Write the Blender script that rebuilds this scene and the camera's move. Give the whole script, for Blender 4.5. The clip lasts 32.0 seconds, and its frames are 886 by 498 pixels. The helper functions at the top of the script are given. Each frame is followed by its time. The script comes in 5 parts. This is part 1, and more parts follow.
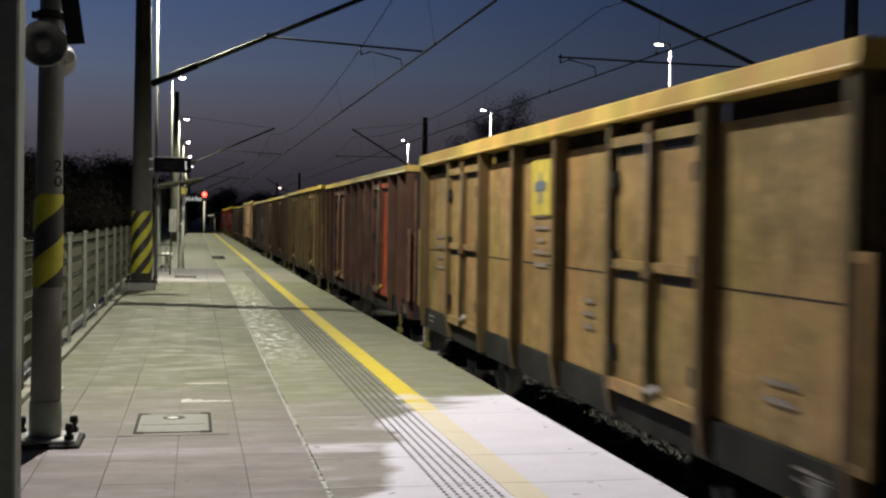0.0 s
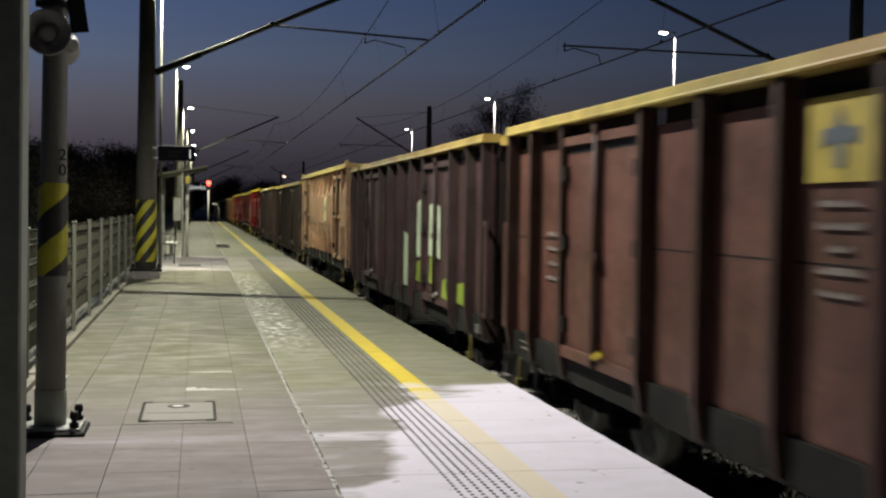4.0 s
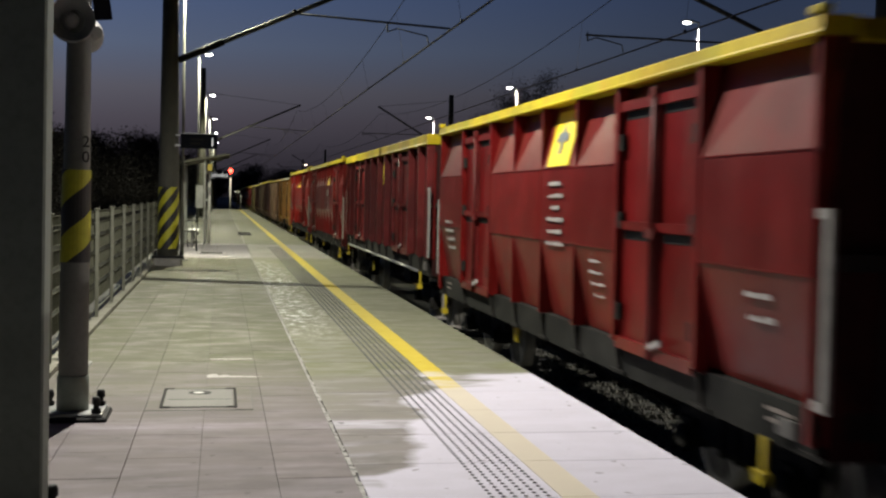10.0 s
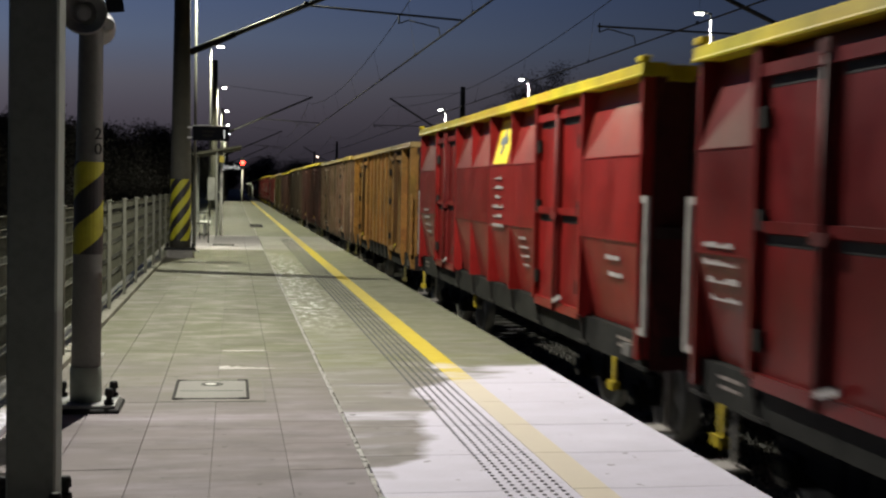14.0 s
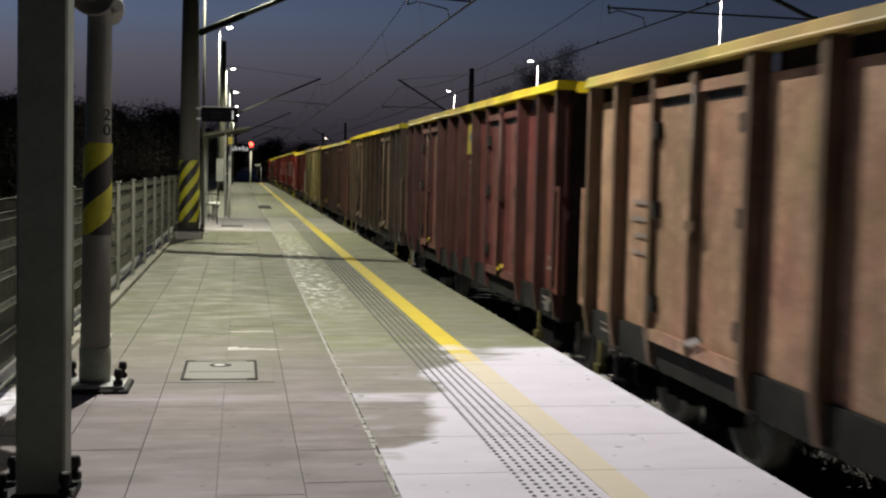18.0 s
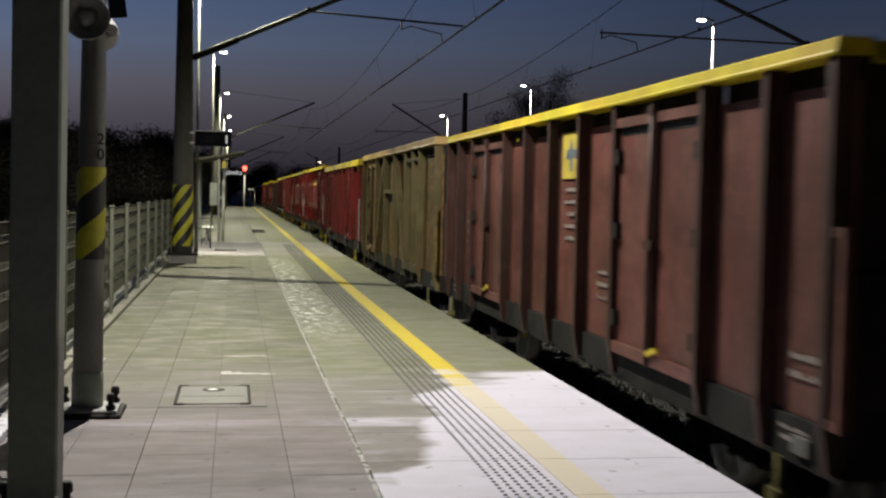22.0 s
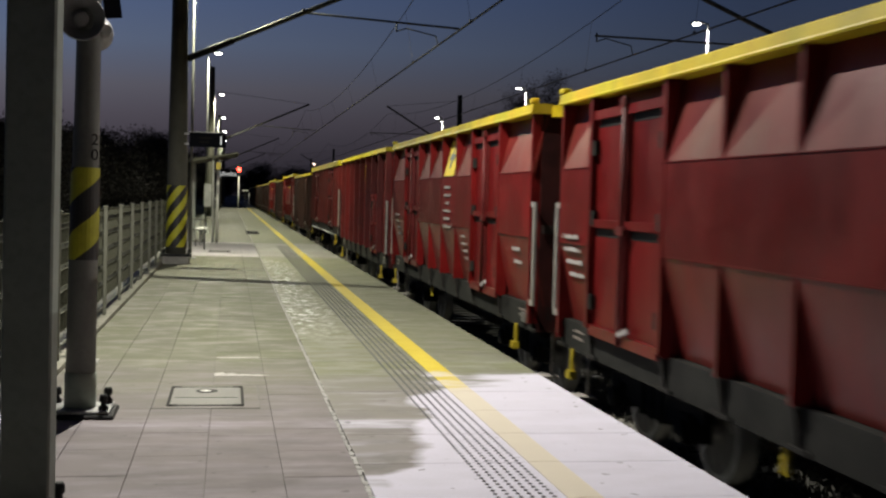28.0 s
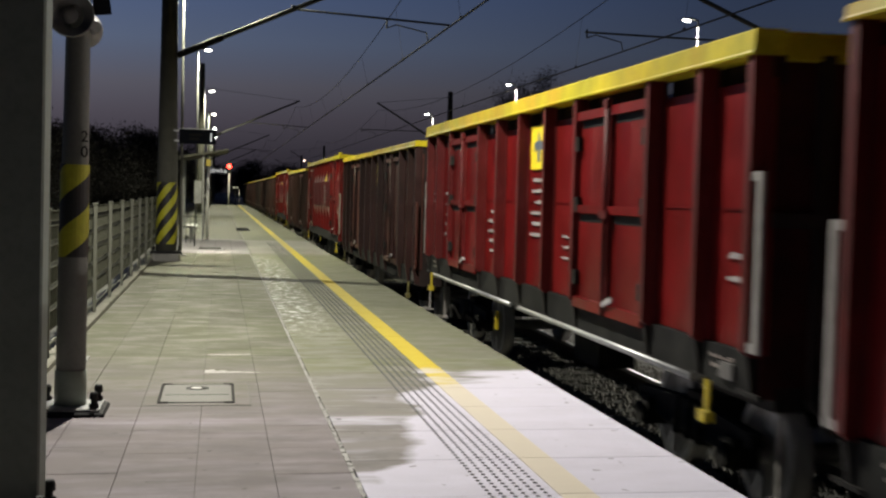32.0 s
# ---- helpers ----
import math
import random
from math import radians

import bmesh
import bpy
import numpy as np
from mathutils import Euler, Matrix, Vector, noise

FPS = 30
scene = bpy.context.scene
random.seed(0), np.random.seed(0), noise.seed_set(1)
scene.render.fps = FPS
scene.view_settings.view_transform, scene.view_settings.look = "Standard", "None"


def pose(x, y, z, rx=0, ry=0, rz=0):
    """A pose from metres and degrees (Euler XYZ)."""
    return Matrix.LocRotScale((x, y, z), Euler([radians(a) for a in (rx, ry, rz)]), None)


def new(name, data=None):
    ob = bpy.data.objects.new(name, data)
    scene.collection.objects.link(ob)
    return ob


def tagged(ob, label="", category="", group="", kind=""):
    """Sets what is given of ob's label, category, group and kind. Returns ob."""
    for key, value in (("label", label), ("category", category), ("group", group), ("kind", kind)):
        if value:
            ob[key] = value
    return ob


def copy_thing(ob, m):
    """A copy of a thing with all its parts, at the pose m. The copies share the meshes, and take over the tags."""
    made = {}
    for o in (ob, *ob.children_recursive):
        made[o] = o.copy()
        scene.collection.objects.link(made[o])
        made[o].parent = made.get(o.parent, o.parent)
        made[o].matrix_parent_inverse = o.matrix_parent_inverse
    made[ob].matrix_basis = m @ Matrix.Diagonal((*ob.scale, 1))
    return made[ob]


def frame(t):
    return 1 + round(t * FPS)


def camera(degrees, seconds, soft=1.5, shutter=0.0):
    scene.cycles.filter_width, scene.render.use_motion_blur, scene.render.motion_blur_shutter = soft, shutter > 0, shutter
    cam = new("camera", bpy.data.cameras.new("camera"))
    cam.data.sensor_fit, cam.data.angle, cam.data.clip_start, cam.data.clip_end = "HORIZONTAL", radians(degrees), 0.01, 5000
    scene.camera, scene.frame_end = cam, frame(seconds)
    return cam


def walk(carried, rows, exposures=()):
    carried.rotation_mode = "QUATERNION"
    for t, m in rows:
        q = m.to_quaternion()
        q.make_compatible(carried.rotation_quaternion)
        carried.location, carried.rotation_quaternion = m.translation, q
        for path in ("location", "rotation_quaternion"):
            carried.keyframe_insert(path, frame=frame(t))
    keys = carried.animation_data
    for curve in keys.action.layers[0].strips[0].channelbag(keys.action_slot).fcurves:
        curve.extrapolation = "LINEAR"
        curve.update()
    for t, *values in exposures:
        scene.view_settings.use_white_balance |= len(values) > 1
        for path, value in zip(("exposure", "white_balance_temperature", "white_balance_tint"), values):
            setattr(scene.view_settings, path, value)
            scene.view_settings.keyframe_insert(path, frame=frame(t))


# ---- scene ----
# ---- camera ----
PATH = [
    (0, -1.315, -0.800, -11.617), (0.5, -1.398, -0.815, -11.481), (1, -1.434, -0.767, -11.511), (1.5, -1.399, -0.758, -11.422),
    (2, -1.552, -0.695, -11.273), (2.5, -1.560, -0.743, -11.350), (3, -1.675, -0.763, -11.387), (3.5, -1.787, -0.806, -11.438),
    (5.5, -1.929, -0.820, -11.118), (6, -1.963, -0.814, -10.988), (6.5, -2.032, -0.862, -11.059), (7, -1.992, -0.807, -10.905),
    (7.5, -1.985, -0.923, -10.936), (8, -2.202, -1.051, -10.822), (8.5, -2.422, -1.175, -10.670), (9, -2.513, -1.189, -10.602),
    (9.5, -2.325, -1.186, -10.515), (10, -2.387, -1.184, -10.408), (10.5, -2.344, -1.097, -10.297), (11, -2.231, -1.208, -10.282),
    (11.5, -2.532, -1.269, -10.157), (12, -2.459, -1.236, -10.160), (12.5, -2.522, -1.183, -10.117), (13, -2.496, -1.082, -10.060),
    (13.5, -2.652, -1.145, -9.941), (14, -2.784, -1.157, -9.858), (14.5, -2.715, -1.233, -9.879), (15, -2.720, -1.192, -9.825),
    (15.5, -2.903, -1.254, -9.773), (17.5, -3.431, -1.356, -9.759), (18, -3.657, -1.287, -9.455), (18.5, -3.619, -1.344, -9.331),
    (19, -3.469, -1.232, -9.252), (19.5, -3.320, -1.276, -9.348), (20, -3.089, -1.240, -9.344), (20.5, -3.020, -1.260, -9.507),
    (21, -2.843, -1.235, -9.596), (21.5, -2.603, -1.207, -9.688), (22, -2.509, -1.264, -9.758), (22.5, -2.479, -1.270, -9.826),
    (23, -2.531, -1.317, -10.240), (23.5, -2.574, -1.277, -10.273), (24, -2.666, -1.278, -9.998), (24.5, -2.683, -1.313, -9.878),
    (25, -2.642, -1.368, -9.897), (25.5, -2.483, -1.377, -9.920), (27.5, -2.423, -1.473, -9.998), (28, -2.395, -1.547, -10.028),
    (28.5, -2.285, -1.499, -10.216), (29, -2.392, -1.504, -10.132), (29.5, -2.427, -1.490, -10.073), (30, -2.488, -1.495, -10.006),
    (30.5, -2.550, -1.505, -10.161), (31, -2.532, -1.474, -10.289), (31.5, -2.531, -1.418, -10.342), (32, -2.546, -1.466, -10.476),

]
cam = camera(40.41, 32.0, soft=2.3, shutter=0.5)
EYE = (0.0, 0.0, 1.8)
walk(cam, [(t, pose(*EYE, 90 + p, r, y)) for t, p, r, y in PATH])

# ---- world, lights, exposure ----
scene.view_settings.exposure = 0.0
world = bpy.data.worlds.new("dusk")
scene.world = world
world.use_nodes = True
wn, wl = world.node_tree.nodes, world.node_tree.links
wn.clear()
w_out = wn.new("ShaderNodeOutputWorld")
w_bg = wn.new("ShaderNodeBackground")
w_ramp = wn.new("ShaderNodeValToRGB")
w_sep = wn.new("ShaderNodeSeparateXYZ")
w_co = wn.new("ShaderNodeTexCoord")
wl.new(w_co.outputs["Generated"], w_sep.inputs[0])
wl.new(w_sep.outputs["Z"], w_ramp.inputs[0])
w_fall = wn.new("ShaderNodeMapRange")
w_dim = wn.new("ShaderNodeMix")
w_dim.data_type, w_dim.blend_type = "RGBA", "MULTIPLY"
wl.new(w_sep.outputs["Y"], w_fall.inputs[0])
for i, v in ((1, -0.4), (2, 0.8), (3, 0.08), (4, 1.0)):
    w_fall.inputs[i].default_value = v
w_dim.inputs[0].default_value = 1.0
w_side, w_both = wn.new("ShaderNodeMapRange"), wn.new("ShaderNodeMath")
w_both.operation = "MULTIPLY"
wl.new(w_sep.outputs["X"], w_side.inputs[0])
for i, v in ((1, -0.2), (2, 0.4), (3, 1.38), (4, 0.44)):
    w_side.inputs[i].default_value = v
wl.new(w_fall.outputs[0], w_both.inputs[0])
wl.new(w_side.outputs[0], w_both.inputs[1])
wl.new(w_ramp.outputs[0], w_dim.inputs[6])
wl.new(w_both.outputs[0], w_dim.inputs[7])
wl.new(w_dim.outputs[2], w_bg.inputs[0])
wl.new(w_bg.outputs[0], w_out.inputs[0])
w_bg.inputs[1].default_value = 1.15
els = w_ramp.color_ramp.elements
els[0].position, els[0].color = 0.0, (0.018, 0.016, 0.021, 1)
els[1].position, els[1].color = 0.5, (0.006, 0.014, 0.048, 1)
for p, c in ((0.03, (0.030, 0.026, 0.034, 1)), (0.06, (0.052, 0.046, 0.059, 1)), (0.085, (0.068, 0.066, 0.084, 1)), (0.12, (0.066, 0.084, 0.132, 1)), (0.19, (0.040, 0.067, 0.150, 1))):
    els.new(p).color = c

LAMP_Z = 7.95
LEFT_LAMP_X, RIGHT_LAMP_X = -1.04, 15.8
# the farthest left lamps are added to light the platform end, not known there
LEFT_LAMPS = [33.3, 54.2, 76.7, 100.2, 123.0, 145.0]
RIGHT_LAMPS = [13.0, 38.8, 64.3, 90.5]
WARM, COOL = (1.0, 0.97, 0.71), (1.0, 0.95, 0.87)


def street_light(x, y, z, power, color, spread=168, blend=0.35):
    d = bpy.data.lights.new("lamp_light", "SPOT")
    d.energy, d.color, d.spot_size, d.spot_blend, d.shadow_soft_size = power, color, radians(spread), blend, 0.028
    ob = new("lamp_light", d)
    ob.matrix_world = pose(x, y, z)


for y in LEFT_LAMPS:
    street_light(LEFT_LAMP_X + 0.42, y, LAMP_Z - 0.12, 3900 if y < 90 else 3000, WARM)
street_light(-1.47 + 1.12, 12.9, LAMP_Z - 0.12, 5000, COOL)
for y in RIGHT_LAMPS:
    street_light(RIGHT_LAMP_X - 0.42, y, LAMP_Z - 0.12, 3200, COOL)


# ---- materials ----
class Nodes:
    """A short way to write node trees."""

    def __init__(self, name, rough=0.7, metal=0.0):
        self.m = bpy.data.materials.new(name)
        self.m.use_nodes = True
        self.t = self.m.node_tree
        self.b = self.t.nodes["Principled BSDF"]
        self.b.inputs["Roughness"].default_value = rough
        self.b.inputs["Metallic"].default_value = metal

    def put(self, v, socket):
        if hasattr(v, "links"):
            self.t.links.new(v, socket)
        elif isinstance(v, (tuple, list)) and len(v) == 3 and socket.type == "RGBA":
            socket.default_value = (*v, 1)
        else:
            socket.default_value = v

    def node(self, kind, out=0, props=(), **ins):
        n = self.t.nodes.new("ShaderNode" + kind)
        for k, v in props:
            if k == "operation":
                n.operation = v
            elif k == "blend_type":
                n.blend_type = v
            elif k == "data_type":
                n.data_type = v
            elif k == "noise_dimensions":
                n.noise_dimensions = v
        for k, v in ins.items():
            self.put(v, n.inputs[int(k[1:])] if k[0] == "i" and k[1:].isdigit() else n.inputs[k])
        return n.outputs[out]

    def math(self, op, a, b=0.0, c=0.0):
        return self.node("Math", 0, (("operation", op),), i0=a, i1=b, i2=c)

    def pos(self, obj=False):
        return self.node("TexCoord", 3) if obj else self.node("NewGeometry", 0)

    def scaled(self, v, s):
        return self.node("VectorMath", 0, (("operation", "MULTIPLY"),), i0=v, i1=s)

    def noise(self, v, scale, detail=4.0, rough=0.55):
        return self.node("TexNoise", 0, (), Vector=v, Scale=scale, Detail=detail, Roughness=rough)

    def ramp(self, v, a, b):
        return self.node("MapRange", 0, (), i0=v, i1=a, i2=b, i3=0.0, i4=1.0)

    def mix(self, f, a, b, blend="MIX"):
        n = self.t.nodes.new("ShaderNodeMix")
        n.data_type, n.blend_type = "RGBA", blend
        self.put(f, n.inputs[0])
        self.put(a, n.inputs[6])
        self.put(b, n.inputs[7])
        return n.outputs[2]

    def color(self, c):
        self.put(c, self.b.inputs["Base Color"])
        return self

    def rough(self, r):
        self.put(r, self.b.inputs["Roughness"])
        return self

    def bump(self, h, strength=0.3, dist=0.01):
        self.t.links.new(self.node("Bump", 0, (), Strength=strength, Distance=dist, Height=h), self.b.inputs["Normal"])
        return self


def worn(name, color, dark=0.6, light=1.15, scale=6.0, rough=0.65, metal=0.0, bump=0.15, obj=True):
    """A plain surface with grain and blotches at two scales."""
    n = Nodes(name, rough, metal)
    p = n.pos(obj)
    big, fine = n.noise(p, scale, 5.0), n.noise(p, scale * 14, 3.0)
    c = n.mix(n.ramp(big, 0.3, 0.7), [v * dark for v in color], [min(1, v * light) for v in color])
    c = n.mix(n.math("MULTIPLY", n.ramp(fine, 0.45, 0.75), 0.35), c, [v * dark * 0.7 for v in color])
    n.color(c).rough(n.math("MULTIPLY_ADD", big, 0.3, rough - 0.15))
    if bump:
        n.bump(fine, bump, 0.004)
    return n.m


def frost_mask(n, p):
    """Frost on the near part of the platform, with a ragged edge that reaches further along the track side."""
    sep = n.t.nodes.new("ShaderNodeSeparateXYZ")
    n.t.links.new(p, sep.inputs[0])
    edge = n.ramp(sep.outputs[0], 1.0, 2.1)
    rag = n.noise(n.scaled(p, (0.55, 1.1, 1.0)), 1.0, 3.0, 0.5)
    fine = n.noise(n.scaled(p, (1.0, 3.0, 1.0)), 2.2, 3.0)
    lim = n.math("ADD", n.math("MULTIPLY_ADD", edge, 5.0, 5.6), n.math("MULTIPLY_ADD", rag, 5.5, -1.4))
    lim = n.math("ADD", lim, n.math("MULTIPLY", fine, 0.8))
    return n.ramp(n.math("SUBTRACT", lim, sep.outputs[1]), 0.0, 0.55), sep


def platform_material(name, dry, damp, frosted, gain, patch, glint):
    """Concrete that is pinkish and mottled close by, olive further on from damp and a lamp tint put into the colour,
    with frost where it is cold.
    """
    n = Nodes(name, 0.75)
    p = n.pos()
    mask, sep = frost_mask(n, p)
    wave = n.noise(n.scaled(p, (0.6, 0.35, 1)), 1.0, 3.0)
    far = n.ramp(n.math("ADD", sep.outputs[1], n.math("MULTIPLY", wave, 4.0)), 11.0, 15.0)
    rnd = n.node("ObjectInfo", 5)
    base = n.mix(far, dry, damp)
    # broad soft clouds, then damp patches with clearer edges
    cloud = n.noise(n.scaled(p, (0.7, 0.5, 1.0)), 0.9, 4.0, 0.6)
    base = n.mix(n.ramp(cloud, 0.38, 0.66), base, n.mix(1.0, base, (0.84, 0.85, 0.80), "MULTIPLY"))
    blot = n.noise(n.scaled(p, (1.0, 1.7, 1.0)), 1.7, 7.0, 0.62)
    base = n.mix(n.math("MULTIPLY", n.ramp(blot, 0.46, 0.60), n.math("MULTIPLY_ADD", far, -0.34, 0.56)), base, [v * 0.60 for v in dry])
    streak = n.noise(n.scaled(p, (0.7, 2.4, 1.0)), 1.8, 6.0, 0.65)
    base = n.mix(n.math("MULTIPLY", n.ramp(streak, 0.48, 0.70), n.math("MULTIPLY_ADD", far, -0.27, 0.40)), base, frosted)
    band = n.math("SUBTRACT", 1.0, n.ramp(n.math("ABSOLUTE", n.math("SUBTRACT", n.math("ADD", sep.outputs[1], n.math("MULTIPLY", blot, 0.3)), 9.6)), 0.05, 0.24))
    base = n.mix(n.math("MULTIPLY", n.math("MULTIPLY", band, n.ramp(streak, 0.3, 0.6)), 0.6), base, frosted)
    zone = n.math("SUBTRACT", 1.0, n.ramp(n.math("ABSOLUTE", n.math("SUBTRACT", n.math("ADD", sep.outputs[1], n.math("MULTIPLY", streak, 2.2)), 40.6)), 4.2, 5.4))
    base = n.mix(n.math("MULTIPLY", zone, patch), base, (0.56, 0.53, 0.59))
    # rime and wet glints painted as pale specks on damp slabs by the joint
    rime = n.math("SUBTRACT", 1.0, n.ramp(n.math("ABSOLUTE", n.math("SUBTRACT", sep.outputs[1], 24.5)), 6.5, 10.0))
    rime = n.math("MULTIPLY", rime, n.math("SUBTRACT", 1.0, n.ramp(sep.outputs[0], 1.25, 1.7)))
    specks = n.ramp(n.noise(n.scaled(p, (2.6, 1.6, 1.0)), 2.6, 7.0, 0.72), 0.50, 0.60)
    base = n.mix(n.math("MULTIPLY", n.math("MULTIPLY", rime, specks), glint), base, (0.70, 0.70, 0.68))
    base = n.mix(n.math("MULTIPLY", rnd, 0.30), base, [v * 0.50 for v in dry])
    rime2 = n.math("MULTIPLY", mask, n.math("MULTIPLY_ADD", n.ramp(blot, 0.3, 0.7), -0.16, gain))
    base = n.mix(rime2, base, frosted)
    grain = n.noise(p, 90.0, 3.0)
    base = n.mix(n.math("MULTIPLY", n.ramp(grain, 0.5, 0.8), 0.16), base, (0.07, 0.065, 0.06))
    spots = n.ramp(n.noise(p, 9.0, 2.0, 0.4), 0.70, 0.74)
    base = n.mix(n.math("MULTIPLY", spots, 0.5), base, (0.05, 0.045, 0.04))
    n.color(base).rough(n.math("SUBTRACT", 0.82, n.math("MULTIPLY", n.ramp(blot, 0.45, 0.6), n.math("MULTIPLY", far, 0.22))))
    n.bump(n.math("ADD", grain, n.math("MULTIPLY", blot, 0.6)), 0.25, 0.004)
    return n.m


def kerb_material():
    """Kerb stone under the fence: bare and olive further on, with a lid of frost close by."""
    n = Nodes("kerb_frosted", 0.8)
    p = n.pos()
    sep = n.t.nodes.new("ShaderNodeSeparateXYZ")
    n.t.links.new(p, sep.inputs[0])
    c = n.mix(n.ramp(n.noise(p, 3.0, 5.0), 0.3, 0.7), (0.13, 0.13, 0.09), (0.22, 0.21, 0.17))
    lid = n.ramp(n.math("SUBTRACT", n.math("ADD", 9.3, n.noise(p, 2.2, 4.0)), sep.outputs[1]), 0.0, 0.5)
    c = n.mix(n.math("MULTIPLY", lid, n.ramp(n.noise(p, 7.0, 5.0), 0.28, 0.5)), c, (0.62, 0.62, 0.68))
    n.color(c).bump(n.noise(p, 40.0, 4.0), 0.3, 0.005)
    return n.m


def line_material():
    n = Nodes("line_paint", 0.6)
    p = n.pos()
    mask, sep = frost_mask(n, p)
    c = n.mix(n.ramp(n.noise(p, 5.0, 5.0), 0.3, 0.75), (0.46, 0.35, 0.010), (0.52, 0.42, 0.04))
    c = n.mix(n.math("MULTIPLY", n.ramp(n.noise(p, 60.0, 3.0), 0.55, 0.75), 0.3), c, (0.20, 0.17, 0.06))
    c = n.mix(n.math("MULTIPLY", mask, 0.74), c, (0.56, 0.53, 0.52))
    n.color(c).bump(n.noise(p, 80.0, 2.0), 0.15, 0.003)
    return n.m


def wagon_paint(name, color, dirt=0.5, rust=0.3, gloss=0.0, glare=0.0, flake=0.0, sheen=0.0):
    """Old wagon paint: soot blotches, vertical run-down streaks, rust freckles."""
    n = Nodes(name, 0.55)
    p = n.pos(True)
    rnd = n.node("ObjectInfo", 5)
    q = n.node("VectorMath", 0, (("operation", "ADD"),), i0=p, i1=n.node("CombineXYZ", 0, (), X=0.0, Y=n.math("MULTIPLY", rnd, 37.0), Z=0.0))
    blot = n.noise(q, 1.6, 6.0, 0.6)
    run = n.noise(n.scaled(q, (3.0, 9.0, 0.5)), 1.4, 5.0, 0.65)
    frk = n.noise(q, 22.0, 4.0, 0.6)
    wide = n.noise(n.scaled(q, (1.0, 0.8, 0.9)), 0.75, 4.0, 0.55)
    tint = n.noise(n.scaled(q, (1.0, 1.1, 0.7)), 1.1, 5.0, 0.6)
    warm = [color[0] * 1.10, color[1] * 0.86, color[2] * 0.95]
    cool = [color[0] * 0.80, color[1] * 0.92, color[2] * 0.72]
    c = n.mix(n.ramp(tint, 0.38, 0.62), cool, warm)
    c = n.mix(n.math("MULTIPLY", n.ramp(blot, 0.46, 0.60), 0.7), c, [min(1, v * 1.35) for v in color])
    c = n.mix(n.math("MULTIPLY", n.ramp(wide, 0.48, 0.60), 0.6), c, [v * 0.50 for v in color])
    pale = [v * 1.15 + (0.06 if gloss else 0.25) * (sum(color) / 3) for v in color]
    c = n.mix(n.math("MULTIPLY", n.ramp(n.noise(n.scaled(q, (1.2, 2.0, 1.0)), 2.3, 7.0, 0.7), 0.54, 0.62), dirt * 0.8), c, pale)
    c = n.mix(n.math("MULTIPLY", rnd, 0.28), c, [v * 0.62 for v in color])
    c = n.mix(n.math("MULTIPLY", n.ramp(run, 0.48, 0.8), dirt), c, [v * 0.25 + 0.008 for v in color])
    c = n.mix(n.math("MULTIPLY", n.ramp(frk, 0.56, 0.70), rust), c, (0.11, 0.045, 0.02))
    # beige patches put lamp glare on the slopes into the colour
    if glare:
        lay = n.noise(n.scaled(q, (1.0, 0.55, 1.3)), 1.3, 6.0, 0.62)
        c = n.mix(n.math("MULTIPLY", n.ramp(lay, 0.30, 0.62), glare), c, (0.215, 0.135, 0.088))
    if flake:
        scab = n.noise(n.scaled(q, (1.0, 0.8, 1.4)), 4.2, 8.0, 0.72)
        c = n.mix(n.math("MULTIPLY", n.ramp(scab, 0.47, 0.56), flake), c, [v * 0.34 for v in color])
        c = n.mix(n.math("MULTIPLY", n.ramp(n.noise(q, 6.5, 6.0, 0.7), 0.55, 0.62), flake * 0.8), c, [v * 1.75 for v in color])
    # beige sheen stands in for the same glare at grazing angles
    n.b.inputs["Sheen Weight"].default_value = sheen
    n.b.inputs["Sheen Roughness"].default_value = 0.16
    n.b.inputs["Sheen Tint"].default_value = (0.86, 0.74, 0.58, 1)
    n.b.inputs["Specular IOR Level"].default_value = 0.20 if gloss else 0.24
    n.color(c).rough(n.math("MULTIPLY_ADD", blot, 0.35, 0.36 - gloss))
    n.bump(n.math("ADD", n.math("MULTIPLY", blot, 1.5), frk), 0.22, 0.006)
    return n.m


def glow(name, color, strength):
    n = Nodes(name)
    n.color((0.0, 0.0, 0.0))
    n.put(color, n.b.inputs["Emission Color"])
    n.b.inputs["Emission Strength"].default_value = strength
    return n.m


def foliage():
    n = Nodes("twigs", 0.9)
    r = n.node("NewGeometry", 8)
    n.color(n.mix(r, (0.014, 0.013, 0.013), (0.032, 0.030, 0.029)))
    return n.m


def glass():
    n = Nodes("glass", 0.06)
    n.color((0.96, 0.98, 0.97))
    n.b.inputs["Transmission Weight"].default_value = 1.0
    n.b.inputs["IOR"].default_value = 1.12
    return n.m


M_edge = platform_material("edge_concrete", (0.212, 0.196, 0.182), (0.142, 0.150, 0.080), (0.565, 0.550, 0.635), 0.98, 0.3, 1.0)
M_tile = platform_material("paving_tile", (0.182, 0.158, 0.155), (0.100, 0.105, 0.057), (0.340, 0.312, 0.340), 0.28, 0.8, 0.0)
M_bed = worn("tile_bed", (0.10, 0.095, 0.08), scale=3.0, obj=False)
M_line = line_material()
M_bump = worn("stud_rubber", (0.093, 0.093, 0.100), scale=3.0, obj=False)
M_backkerb = kerb_material()
M_kerb = worn("kerb_concrete", (0.247, 0.241, 0.218), scale=3.0, obj=False)
M_joint = worn("mortar", (0.30, 0.295, 0.27), dark=0.55, light=1.35, scale=11.0, obj=False)
M_wall = worn("platform_wall", (0.122, 0.117, 0.106), scale=2.0, obj=False)
M_ground = worn("dark_soil", (0.030, 0.030, 0.022), scale=0.6, rough=0.95, obj=False)
M_ballast = worn("ballast_stone", (0.2304, 0.2246, 0.1901), scale=9.0, rough=0.9, bump=0.4, obj=False)
